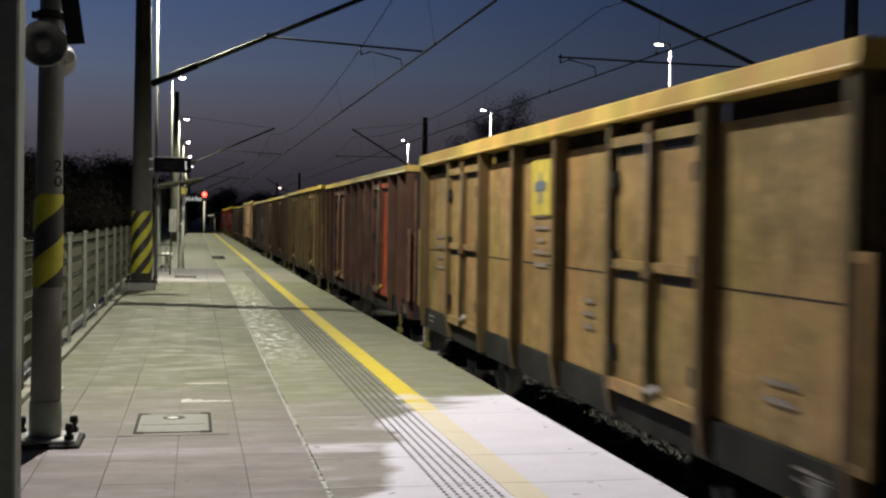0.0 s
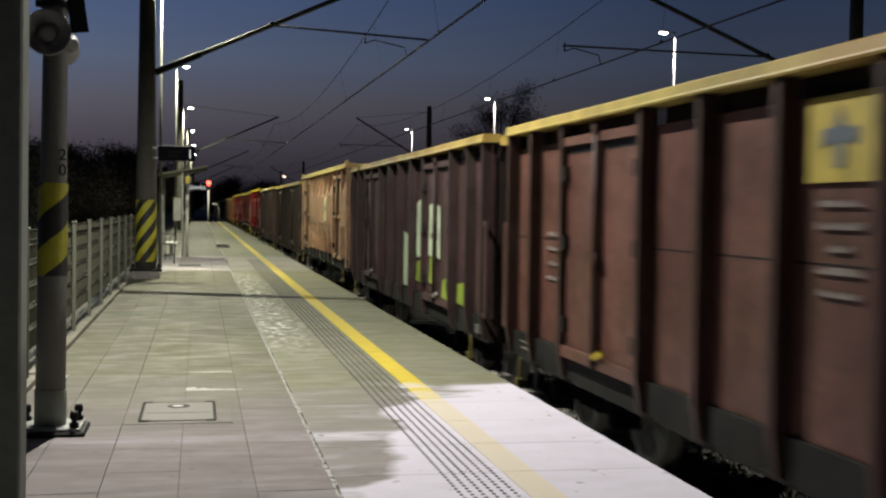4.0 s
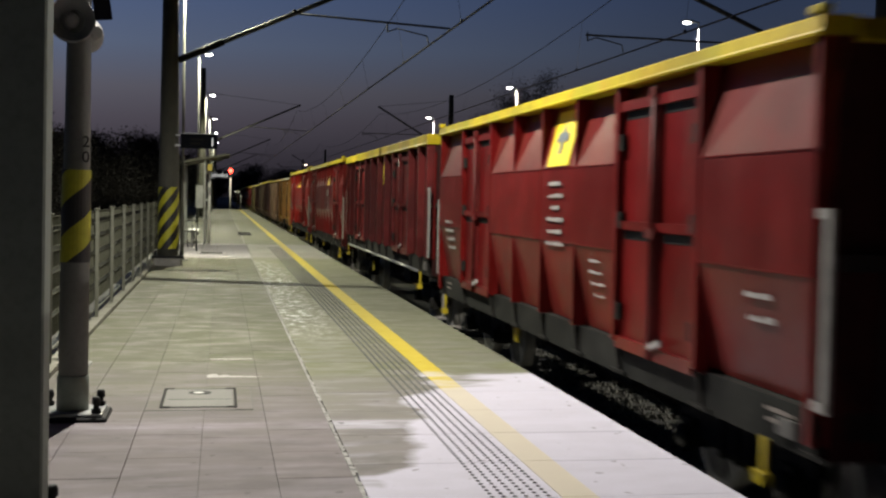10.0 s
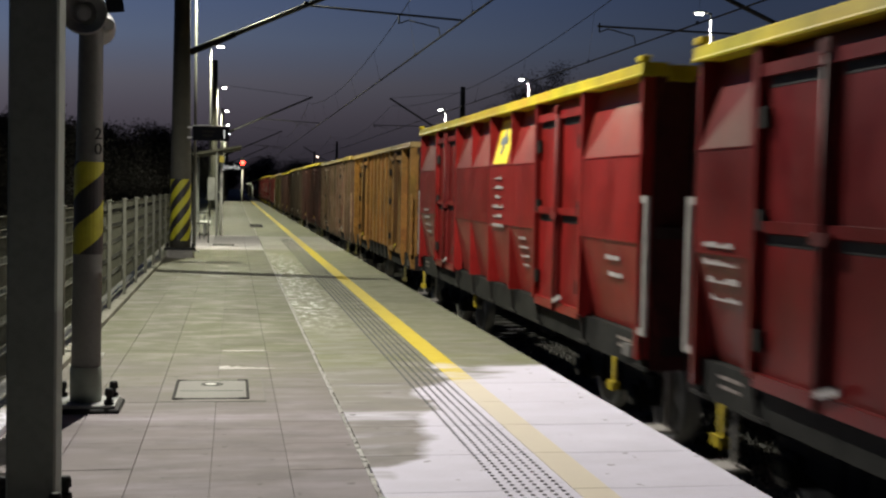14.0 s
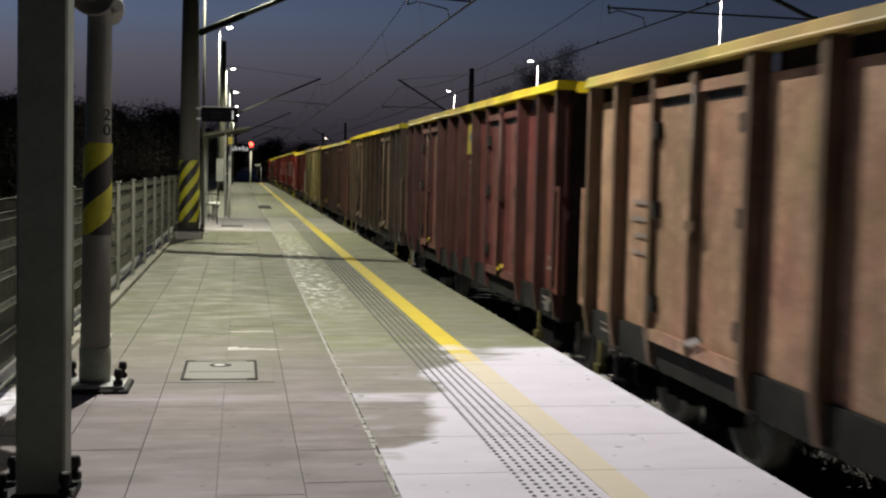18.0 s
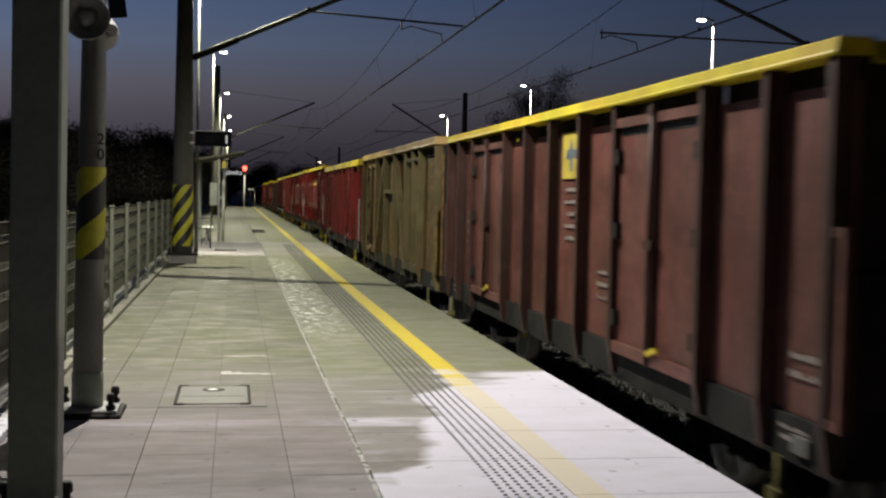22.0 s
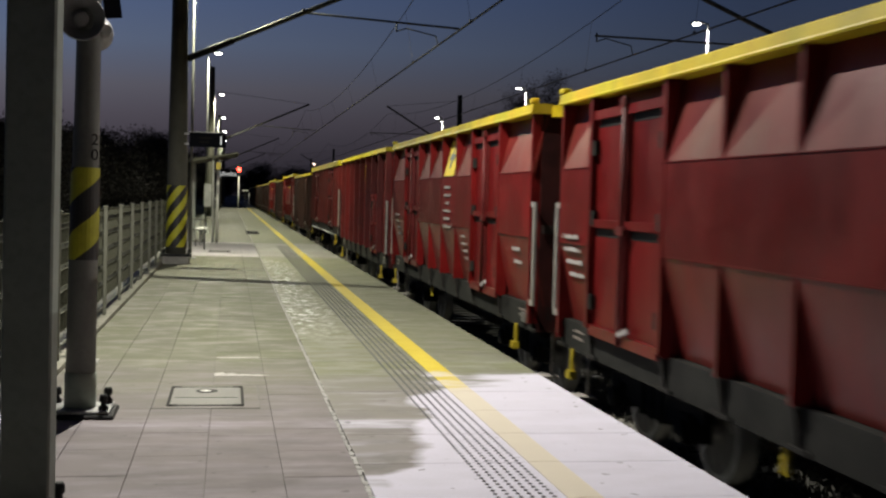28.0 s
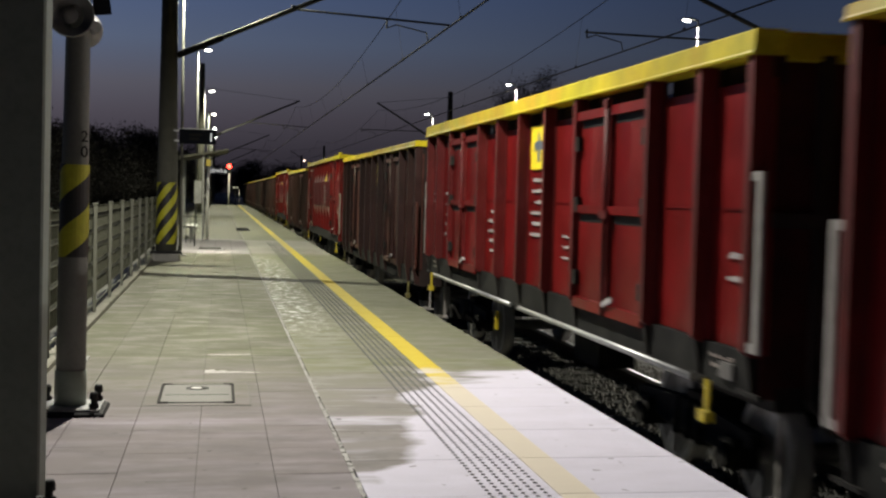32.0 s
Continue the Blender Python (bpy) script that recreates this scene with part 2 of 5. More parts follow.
M_sleeper = worn("sleeper_concrete", (0.0952, 0.0952, 0.0770), scale=5.0, rough=0.9)
M_rail = worn("rail_steel", (0.080, 0.050, 0.035), scale=5.0, rough=0.55, metal=0.5)
M_railtop = worn("rail_head", (0.35, 0.34, 0.32), scale=3.0, rough=0.45, metal=1.0)
M_mast = worn("mast_concrete", (0.076, 0.075, 0.060), dark=0.65, scale=2.2, rough=0.85)
M_pole = worn("grey_pole_paint", (0.132, 0.134, 0.118), dark=0.8, light=1.1, scale=2.0, rough=0.6)
M_horn = worn("horn_grey", (0.24, 0.24, 0.23), dark=0.8, scale=4.0, rough=0.6)
M_post = worn("dark_grey_paint", (0.225, 0.255, 0.215), dark=0.85, light=1.1, scale=1.5, rough=0.6)
M_fence = worn("fence_zinc", (0.068, 0.070, 0.048), dark=0.8, scale=5.0, rough=0.6)
M_fpost = worn("fence_post_paint", (0.115, 0.118, 0.088), dark=0.8, scale=5.0, rough=0.6)
M_galv = worn("galvanised_steel", (0.300, 0.307, 0.300), dark=0.8, scale=5.0, rough=0.42, metal=0.6)
M_lamp = worn("lamp_post_paint", (0.115, 0.115, 0.110), dark=0.9, scale=2.0, rough=0.4)
M_black = worn("black_steel", (0.018, 0.018, 0.018), scale=6.0, rough=0.6)
M_iron = worn("dirty_iron", (0.016, 0.015, 0.013), scale=5.0, rough=0.75)
# shade on ends, strips and lintels put into the colour; also dark seams
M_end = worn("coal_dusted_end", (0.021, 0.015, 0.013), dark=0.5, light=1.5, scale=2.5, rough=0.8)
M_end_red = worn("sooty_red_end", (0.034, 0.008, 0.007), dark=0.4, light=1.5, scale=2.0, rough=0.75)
M_sole = worn("sooty_steel", (0.0135, 0.0138, 0.0118), dark=0.3, light=1.7, scale=2.4, rough=0.85)
M_tube = worn("cantilever_tube", (0.085, 0.085, 0.08), scale=3.0, rough=0.65, metal=0.2)
M_wire = worn("copper_wire", (0.03, 0.028, 0.026), scale=3.0, rough=0.6)
M_hazy = worn("hazard_yellow", (0.422, 0.408, 0.020), dark=0.75, scale=5.0, rough=0.5)
M_hazk = worn("hazard_black", (0.016, 0.016, 0.015), scale=5.0, rough=0.5)
M_textold = worn("stencil_faded", (0.193, 0.164, 0.143), dark=0.6, scale=8.0, rough=0.6)
M_rime = worn("rime", (0.42, 0.41, 0.37), dark=0.55, light=1.25, scale=9.0, rough=0.7, obj=False)
M_white = worn("white_paint", (0.554, 0.554, 0.538), dark=0.85, scale=4.0, rough=0.5)
M_text = worn("stencil_white", (0.320, 0.305, 0.292), dark=0.75, scale=8.0, rough=0.6)
M_logo = worn("plate_yellow", (0.80, 0.62, 0.022), dark=0.85, scale=5.0, rough=0.5)
M_logo_old = worn("plate_faded_yellow", (0.440, 0.350, 0.047), dark=0.7, scale=5.0, rough=0.6)
M_mark = worn("plate_blue", (0.10, 0.13, 0.15), scale=8.0, rough=0.5)
M_ystep = worn("lever_yellow", (0.4432, 0.3448, 0.0120), scale=5.0, rough=0.5)
M_wheel = worn("wheel_steel", (0.36, 0.35, 0.33), dark=0.5, scale=4.0, rough=0.5, metal=0.2)
M_wheelmark = worn("wheel_chalk", (0.80, 0.80, 0.78), scale=6.0, rough=0.6)
M_handle = worn("handrail_paint", (0.270, 0.255, 0.235), dark=0.8, scale=8.0, rough=0.5)
M_coal = worn("coal", (0.014, 0.014, 0.015), scale=5.0, rough=0.5, bump=0.6)
M_cover = worn("cast_cover", (0.1014, 0.0981, 0.0895), dark=0.8, scale=7.0, rough=0.6, metal=0.1)
M_sign = worn("sign_navy", (0.004, 0.005, 0.009), scale=4.0, rough=0.8, bump=0)
# sign letters glow to read bright; no lamp in the signs is known
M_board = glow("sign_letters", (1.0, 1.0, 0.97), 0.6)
M_glow = glow("led_panel", (1.0, 0.98, 0.90), 34.0)
M_red = glow("red_signal", (1.0, 0.035, 0.02), 16.0)
M_tiny = glow("far_lamp", (1.0, 0.75, 0.6), 5.0)
M_leaf = foliage()
M_bark = worn("bark", (0.024, 0.022, 0.021), scale=4.0, rough=0.95)
M_glass = glass()
for m in (M_sole, M_iron, M_end, M_end_red, M_black, M_sign, M_lamp, M_fence, M_leaf, M_bark):
    m.node_tree.nodes["Principled BSDF"].inputs["Specular IOR Level"].default_value = 0.15


# ---- mesh helpers ----
def add_box(bm, x0, x1, y0, y1, z0, z1):
    v = [bm.verts.new(c) for c in ((x0, y0, z0), (x1, y0, z0), (x1, y1, z0), (x0, y1, z0), (x0, y0, z1), (x1, y0, z1), (x1, y1, z1), (x0, y1, z1))]
    for f in ((3, 2, 1, 0), (4, 5, 6, 7), (0, 1, 5, 4), (1, 2, 6, 5), (2, 3, 7, 6), (3, 0, 4, 7)):
        bm.faces.new([v[i] for i in f])
    return v


def add_prism(bm, pts, axis, a, b):
    """Extrude the outline pts (two coordinates each) along the axis from a to b."""
    def at(p, c):
        return {"y": (p[0], c, p[1]), "x": (c, p[0], p[1]), "z": (p[0], p[1], c)}[axis]
    lo, hi = [bm.verts.new(at(p, a)) for p in pts], [bm.verts.new(at(p, b)) for p in pts]
    n = len(pts)
    bm.faces.new(lo[::-1])
    bm.faces.new(hi)
    for i in range(n):
        bm.faces.new((lo[i], lo[(i + 1) % n], hi[(i + 1) % n], hi[i]))


def add_tube(bm, a, b, r0, r1=None, sides=10, caps=True):
    a, b = Vector(a), Vector(b)
    r1 = r0 if r1 is None else r1
    q = (b - a).to_track_quat("Z", "Y")
    ring = []
    for c, r in ((a, r0), (b, r1)):
        ring.append([bm.verts.new(c + q @ Vector((r * math.cos(2 * math.pi * i / sides), r * math.sin(2 * math.pi * i / sides), 0))) for i in range(sides)])
    for i in range(sides):
        j = (i + 1) % sides
        f = bm.faces.new((ring[0][i], ring[0][j], ring[1][j], ring[1][i]))
        f.smooth = sides > 6
    if caps:
        bm.faces.new(ring[0][::-1])
        bm.faces.new(ring[1])


def add_lathe(bm, profile, sides=20, m=None, open_start=False):
    """Turn (radius, height) pairs about z, then place them by m."""
    m = m or Matrix()
    rings = [[bm.verts.new(m @ Vector((r * math.cos(2 * math.pi * i / sides), r * math.sin(2 * math.pi * i / sides), h))) for i in range(sides)] for r, h in profile]
    for p, q in zip(rings, rings[1:]):
        for i in range(sides):
            j = (i + 1) % sides
            bm.faces.new((p[i], p[j], q[j], q[i])).smooth = True
    if not open_start:
        bm.faces.new(rings[0][::-1])
    bm.faces.new(rings[-1])


def part(name, bm, material, parent, label="", bevel=0.0):
    if bevel:
        bmesh.ops.bevel(bm, geom=bm.edges[:], offset=bevel, segments=1, affect="EDGES")
    bmesh.ops.recalc_face_normals(bm, faces=bm.faces[:])
    me = bpy.data.meshes.new(name)
    bm.to_mesh(me)
    bm.free()
    me.materials.append(material)
    ob = new(name, me)
    ob.parent = parent
    return tagged(ob, label)


def box_part(name, dims, material, parent, label="", bevel=0.0):
    bm = bmesh.new()
    add_box(bm, *dims)
    return part(name, bm, material, parent, label, bevel)


def tube_part(name, a, b, r0, material, parent, label="", r1=None, sides=10):
    bm = bmesh.new()
    add_tube(bm, a, b, r0, r1, sides)
    return part(name, bm, material, parent, label)


def again(ob, parent, m):
    """The same mesh once more, as an object of its own."""
    o = new(ob.name.split(".")[0], ob.data)
    o.parent = parent
    o.matrix_basis = m
    if "label" in ob:
        o["label"] = ob["label"]
    return o


def thing(name, label, category, group="", m=None, kind=""):
    e = new(name)
    if m is not None:
        e.matrix_basis = m
    return tagged(e, label, category, group, kind)


def words(name, text, size, material, parent, m, label="", bold=0.0):
    d = bpy.data.curves.new(name, "FONT")
    d.body, d.size, d.extrude, d.offset = text, size, 0.003, bold
    d.materials.append(material)
    o = new(name, d)
    o.parent = parent
    o.matrix_basis = m
    return tagged(o, label)


# ---- ground, platform, tracks ----
EDGE, JOINT, LEFT = 3.21, 0.86, -1.60
P0, P1 = -6.0, 147.0
TRACK, TRACK2, RAIL_Z = 4.89, 10.5, -0.55

bm = bmesh.new()
add_box(bm, -900, 900, -300, 1500, -1.6, -1.12)
tagged(part("ground", bm, M_ground, None), "dark bare soil and grass at night", "ground", kind="structure")
bm = bmesh.new()
add_prism(bm, [(3.0, -1.2), (12.6, -1.2), (12.3, -0.80), (3.1, -0.80)], "y", -60, 420)
tagged(part("ballast", bm, M_ballast, None), "grey crushed stone track bed", "ballast", kind="structure")
bm = bmesh.new()
add_box(bm, LEFT - 0.6, EDGE - 0.12, P0, P1, -1.15, -0.09)
tagged(part("platform_base", bm, M_wall, None), "grey concrete core and wall of the platform", "platform", kind="structure")
bm = bmesh.new()
add_box(bm, 11.9 + 0.25, 19.0, -10, 140, -1.15, -0.02)
tagged(part("platform_opposite", bm, M_wall, None), "concrete platform across the tracks", "platform", kind="structure")
box_part("edge_slab", (11.9, 13.6, -10, 140, -0.018, 0.06), M_kerb, bpy.data.objects["platform_opposite"])

# loose stones near the platform wall and between the sleepers
bm = bmesh.new()
rng = random.Random(5)
for i in range(11000):
    x, y = rng.uniform(4.25, 6.5), 3.0 + 17.0 * rng.random() ** 1.3
    r = rng.uniform(0.022, 0.055)
    c = Vector((x, y, -0.79 + r * 0.5 + rng.uniform(0, 0.035)))
    v = [bm.verts.new(c + Vector((rng.uniform(0.5, 1.2) * r * a, rng.uniform(0.5, 1.2) * r * b, rng.uniform(0.6, 1.1) * r * d)))
         for a, b, d in ((1, 0, 0), (-1, 0, 0), (0, 1, 0), (0, -1, 0), (0, 0, 1))]
    for f in ((0, 2, 4), (2, 1, 4), (1, 3, 4), (3, 0, 4)):
        bm.faces.new([v[k] for k in f])
tagged(part("loose_ballast", bm, M_ballast, None), "loose grey ballast stones beside the rails", "ballast", kind="stuff")

track = thing("track_near", "railway track with concrete sleepers beside the platform", "railway track", kind="structure")
track_b = thing("track_far", "second railway track beyond the train", "railway track", kind="structure")
for tr, cx in ((track, TRACK), (track_b, TRACK2)):
    for sx in (-0.755, 0.755):
        bm = bmesh.new()
        add_prism(bm, [(cx + sx - 0.07, -0.73), (cx + sx + 0.07, -0.73), (cx + sx + 0.012, -0.70), (cx + sx + 0.012, -0.60), (cx + sx - 0.012, -0.60), (cx + sx - 0.012, -0.70)], "y", -60, 400)
        part("rail", bm, M_rail, tr)
        bm = bmesh.new()
        add_box(bm, cx + sx - 0.036, cx + sx + 0.036, -60, 400, -0.602, RAIL_Z)
        part("rail_head", bm, M_railtop, tr)
bm = bmesh.new()
add_prism(bm, [(-1.3, -0.86), (1.3, -0.86), (1.27, -0.735), (-1.27, -0.735)], "y", -0.13, 0.13)
sl = part("sleeper", bm, M_sleeper, track)
sl.matrix_basis = pose(TRACK, 0.0, 0)
for i in range(1, 120):
    again(sl, track, pose(TRACK, -6 + i * 0.6 + 0.02 * math.sin(i * 7.0), 0, 0, 0, 0.5 * math.sin(i * 3.1)))
bm = bmesh.new()
for i in range(150):
    add_box(bm, TRACK2 - 1.3, TRACK2 + 1.3, -6 + i * 0.6, -5.75 + i * 0.6, -0.86, -0.735)
tagged(part("sleepers", bm, M_sleeper, track_b), kind="stuff")

# ---- fence along the back of the platform ----
FX, FH, FS = -1.74, 1.55, 2.35
fence = thing("fence", "grey-olive steel fence of folded wire mesh panels between square posts", "fence")
folds = (0.50, 0.73, 0.96, 1.19, 1.40)
bm = bmesh.new()
strips = list(zip((0.27,) + tuple(f + 0.028 for f in folds), tuple(f - 0.028 for f in folds) + (1.53,)))
for i in range(46):
    y = 0.05 + i * 0.05
    for z0, z1 in strips:
        add_box(bm, -0.003, 0.003, y - 0.0035, y + 0.0035, z0, z1)
    if i < 2 or i > 43 or i % 15 == 7:
        for f in folds:
            add_box(bm, -0.035, -0.029, y - 0.003, y + 0.003, f - 0.03, f + 0.03)
for z0, z1 in strips:
    for z in (z0, z1):
        add_box(bm, -0.0075, 0.0065, 0.03, FS - 0.03, z - 0.004, z + 0.004)
        add_box(bm, -0.035, -0.004, 0.03, 0.16, z - 0.003, z + 0.003)
        add_box(bm, -0.035, -0.004, FS - 0.16, FS - 0.03, z - 0.003, z + 0.003)
panel = part("mesh_panel", bm, M_fence, fence)
post = box_part("fence_post", (-0.024, 0.024, -0.024, 0.024, -0.1, FH), M_fpost, fence, bevel=0.004)
cap = box_part("post_cap", (-0.036, 0.036, -0.036, 0.036, FH, FH + 0.025), M_fpost, fence, bevel=0.006)
rail_b = box_part("bottom_rail", (-0.012, 0.012, 0.03, FS - 0.03, 0.13, 0.15), M_fpost, fence)
Y0 = 12.62 - 4 * FS
for i in range(0, 24):
    y = Y0 + i * FS
    for o in (panel, post, cap, rail_b):
        m = pose(FX + (0.045 if o in (post, cap) else 0), y, 0)
        if i == 0:
            o.matrix_basis = m
        else:
            again(o, fence, m)

# ---- treeline ----


def tree(name, label, h, spread, seed, leaves=900, fine=1.0, group="trees"):
    rng = random.Random(seed)
    e = thing(name, label, "tree", group)
    bm = bmesh.new()
    add_tube(bm, (0, 0, -0.1), (0.05 * h * 0.2, 0, h * 0.45), h * 0.022, h * 0.012, 8)
    tips = []
    for i in range(22):
        a, z0 = rng.uniform(0, 6.28), h * rng.uniform(0.05, 0.6)
        ln = spread * rng.uniform(0.5, 1.0)
        tip = Vector((math.cos(a) * ln, math.sin(a) * ln, min(h, z0 + h * rng.uniform(0.05, 0.40))))
        add_tube(bm, (0.01 * h * 0.3, 0, z0), tip, h * 0.007, h * 0.002, 5)
        tips.append(tip)
        for j in range(3):
            b = tip + Vector((rng.uniform(-1, 1), rng.uniform(-1, 1), rng.uniform(0.1, 1))) * spread * 0.45
            add_tube(bm, Vector((0, 0, z0)).lerp(tip, rng.uniform(0.5, 0.95)), b, h * 0.003, h * 0.001, 4)
            tips.append(b)
    add_tube(bm, (0.01 * h, 0, h * 0.44), (rng.uniform(-.3, .3), rng.uniform(-.3, .3), h), h * 0.011, h * 0.002, 6)
    tips.append(Vector((0, 0, h)))
    part("trunk", bm, M_bark, e)
    bm = bmesh.new()
    for i in range(leaves):
        c = rng.choice(tips) + Vector((rng.gauss(0, 1), rng.gauss(0, 1), rng.gauss(0, 0.8))) * spread * 0.2
        u = Vector((rng.uniform(-1, 1), rng.uniform(-1, 1), rng.uniform(-1, 1))).normalized() * h * fine * rng.uniform(0.014, 0.05)
        w = u.cross(Vector((rng.uniform(-1, 1), rng.uniform(-1, 1), rng.uniform(-1, 1)))).normalized() * h * fine * 0.010
        bm.faces.new([bm.verts.new(c + k) for k in (u, w, -u, -w)])
    me_ob = part("crown", bm, M_leaf, e)
    return e


proto = [tree("tree", "dark bare-branched tree against the night sky", 9.0, 3.4, 11 + i, 11000, 0.55) for i in range(3)]
rng = random.Random(3)
spots = [(-rng.uniform(9, 46), rng.uniform(58, 190)) for _ in range(130)] + \
        [(rng.uniform(-14, 70), rng.uniform(260, 360)) for _ in range(40)] + [(rng.uniform(26, 60), rng.uniform(70, 230)) for _ in range(30)]
for i, e in enumerate(proto):
    e.matrix_basis = pose(*((-20, 128), (-24, 140), (-16, 155))[i], -1.12, 0, 0, i * 70)
for i, (x, y) in enumerate(spots):
    s = (2.9 + 0.041 * min(y, 150) * rng.uniform(0.6, 1.1)) / 9.0 * (0.5 if x > 20 else 1.0)
    c = copy_thing(proto[i % 3], pose(x, y, -1.12, 0, 0, rng.uniform(0, 360)))
    c.scale = (s * rng.uniform(1.0, 1.7), s * rng.uniform(1.0, 1.5), s)
big = tree("tree", "tall bare tree rising behind the opposite platform", 13.6, 3.0, 77, 24000, 0.22)
big.matrix_basis = pose(28.0, 112.0, -1.12)

bm = bmesh.new()
rng = random.Random(21)
for i in range(26000):
    x = rng.uniform(-75, -6)
    h = 6.6 + 1.5 * math.sin(x * 0.23) + 0.9 * math.sin(x * 0.71 + 1.0)
    c = Vector((x, rng.uniform(192, 204), -1.0 + h * rng.random() ** 0.9 + max(0.0, rng.gauss(0, 0.5))))
    u = Vector((rng.uniform(-1, 1), rng.uniform(-0.4, 0.4), rng.uniform(-1, 1))).normalized() * rng.uniform(0.12, 0.5)
    w = u.cross(Vector((0, 1, 0))).normalized() * rng.uniform(0.05, 0.25)
    bm.faces.new([bm.verts.new(c + k) for k in (u, w, -u, -w)])
tagged(part("far_woods", bm, M_leaf, None), "dark dense woods behind the nearer trees", "woods", kind="stuff")

# ---- masts and overhead line ----


def cantilever(mast, sgn, slope, tube, tip, steady, drop=0.20):
    """Strut, level tube and steady arm, out from the mast over the track. tube, steady: how far out they begin and end."""
    def X(d):
        return sgn * d
    # strut and insulator are drawn thick to strengthen their shadow on the platform
    tube_part("strut", (X(0.18), 0, 5.1), (X(tip), 0, 5.1 + slope * (tip - 0.18)), 0.062, M_tube, mast)
    tube_part("insulator", (X(0.2), 0, 5.11), (X(1.30), 0, 5.11 + slope * 1.10), 0.085, M_iron, mast, "dark insulator, oversized to strengthen its shadow")
    tube_part("top_stay", (X(0.15), 0, 8.6), (X(tip), 0, 5.1 + slope * (tip - 0.2)), 0.012, M_tube, mast)
    z0 = 5.1 + slope * (tube[0] - 0.18)
    z1 = z0 - drop
    tube_part("level_tube", (X(tube[0]), 0, z0), (X(tube[1]), 0, z1), 0.028, M_tube, mast)
    s0, s1 = steady
    k = 1 if s1 > s0 else -1
    bm = bmesh.new()
    add_tube(bm, (X(s0), 0, z1 + 0.08), (X(s0), 0, z1 - 0.16), 0.022)
    add_tube(bm, (X(s0), 0, z1 - 0.15), (X(s0 + k * 0.25), 0, z1 - 0.06), 0.016)
    add_tube(bm, (X(s0 + k * 0.25), 0, z1 - 0.06), (X(s1 - k * 0.05), 0, z1 - 0.22), 0.016)
    add_tube(bm, (X(s1 - k * 0.05), 0, z1 - 0.22), (X(s1), 0, 5.76), 0.014)
    part("steady_arm", bm, M_tube, mast)
    bm = bmesh.new()
    add_lathe(bm, [(0.03, 0.0), (0.06, 0.02), (0.06, 0.1), (0.03, 0.12)], 10, pose(X(tube[0]), 0, z0 - 0.02))
    part("clamp", bm, M_iron, mast)


def mast(x, y, sgn, striped, tall=10.2):
    e = thing("catenary_mast", "tapered concrete railway mast with black and yellow hazard bands" if striped else "tapered concrete railway mast with steel cantilever arm", "railway mast", "catenary masts", pose(x, y, 0))
    bm = bmesh.new()
    prof = [(0.255, 0.25), (0.25, 2.0), (0.20, 6.0), (0.165, tall)]
    add_lathe(bm, prof, 18)
    part("shaft", bm, M_mast, e)
    box_part("plinth", (-0.34, 0.34, -0.34, 0.34, -0.2, 0.19), M_kerb, e, bevel=0.03)
    box_part("base_plate", (-0.38, 0.38, -0.33, 0.33, 0.19, 0.25), M_black, e, bevel=0.008)
    for sx in (-0.31, 0.31):
        for sy in (-0.27, 0.27):
            tube_part("bolt", (sx, sy, 0.25), (sx, sy, 0.36), 0.025, M_black, e, sides=6)
    if striped:
        hazard_bands(e, lambda z: 0.257 - 0.0035 * z, 0.42, 1.95, 4, 0, 1.25)
    if sgn > 0:
        cantilever(e, 1, 0.452, (3.05, 7.05), 6.5, (5.42, 6.5))
    elif y < 40:
        cantilever(e, -1, 0.418, (2.65, 8.5), 7.4, (8.45, 7.45), -0.07)
    else:
        cantilever(e, -1, 0.60, (2.0, 6.2), 5.1, (6.15, 5.15), 0.0)
    return e


def hazard_bands(parent, radius, z0, z1, count, first, slope=0.9, drop=0.0):
    """A sleeve of slanting bands that climb round the shaft, each band a part."""
    n, pitch = 24, (z1 - z0) / (count - 0.9)
    half = pitch * 0.5
    for b in range(-4, int(2 * count) + 5):
        bm = bmesh.new()
        for i in range(n):
            a0, a1 = -math.pi * 1.5 + 2 * math.pi * i / n, -math.pi * 1.5 + 2 * math.pi * (i + 1) / n
            quad = []
            for a, up in ((a0, 0), (a1, 0), (a1, 1), (a0, 1)):
                z = z0 - drop + (b + up) * half + slope * (radius(1) * (a + math.pi / 2))
                quad.append((a, min(max(z, z0), z1)))
            if abs(quad[3][1] - quad[0][1]) + abs(quad[2][1] - quad[1][1]) < 1e-4:
                continue
            bm.faces.new([bm.verts.new(((radius(z) + 0.004) * math.cos(a), (radius(z) + 0.004) * math.sin(a), z)) for a, z in quad])
        if len(bm.faces):
            bmesh.ops.remove_doubles(bm, verts=bm.verts[:], dist=1e-5)
            part("hazard_band", bm, M_hazy if (b + first) % 2 else M_hazk, parent, "yellow band" if (b + first) % 2 else "black band")
        else:
            bm.free()


MAST_L, MAST_R, MAST_R_FAR = -1.3, 17.9, 15.6
MAST_Y = (-21.0, 30.8, 82.5, 134.0, 186.0, 238.0)
for y in MAST_Y:
    mast(MAST_L, y, 1, 25 < y < 40)
    if y == 134.0:
        continue
    mast(MAST_R if y < 40 else MAST_R_FAR, y, -1, False, 10.2 if y < 40 else 9.0)

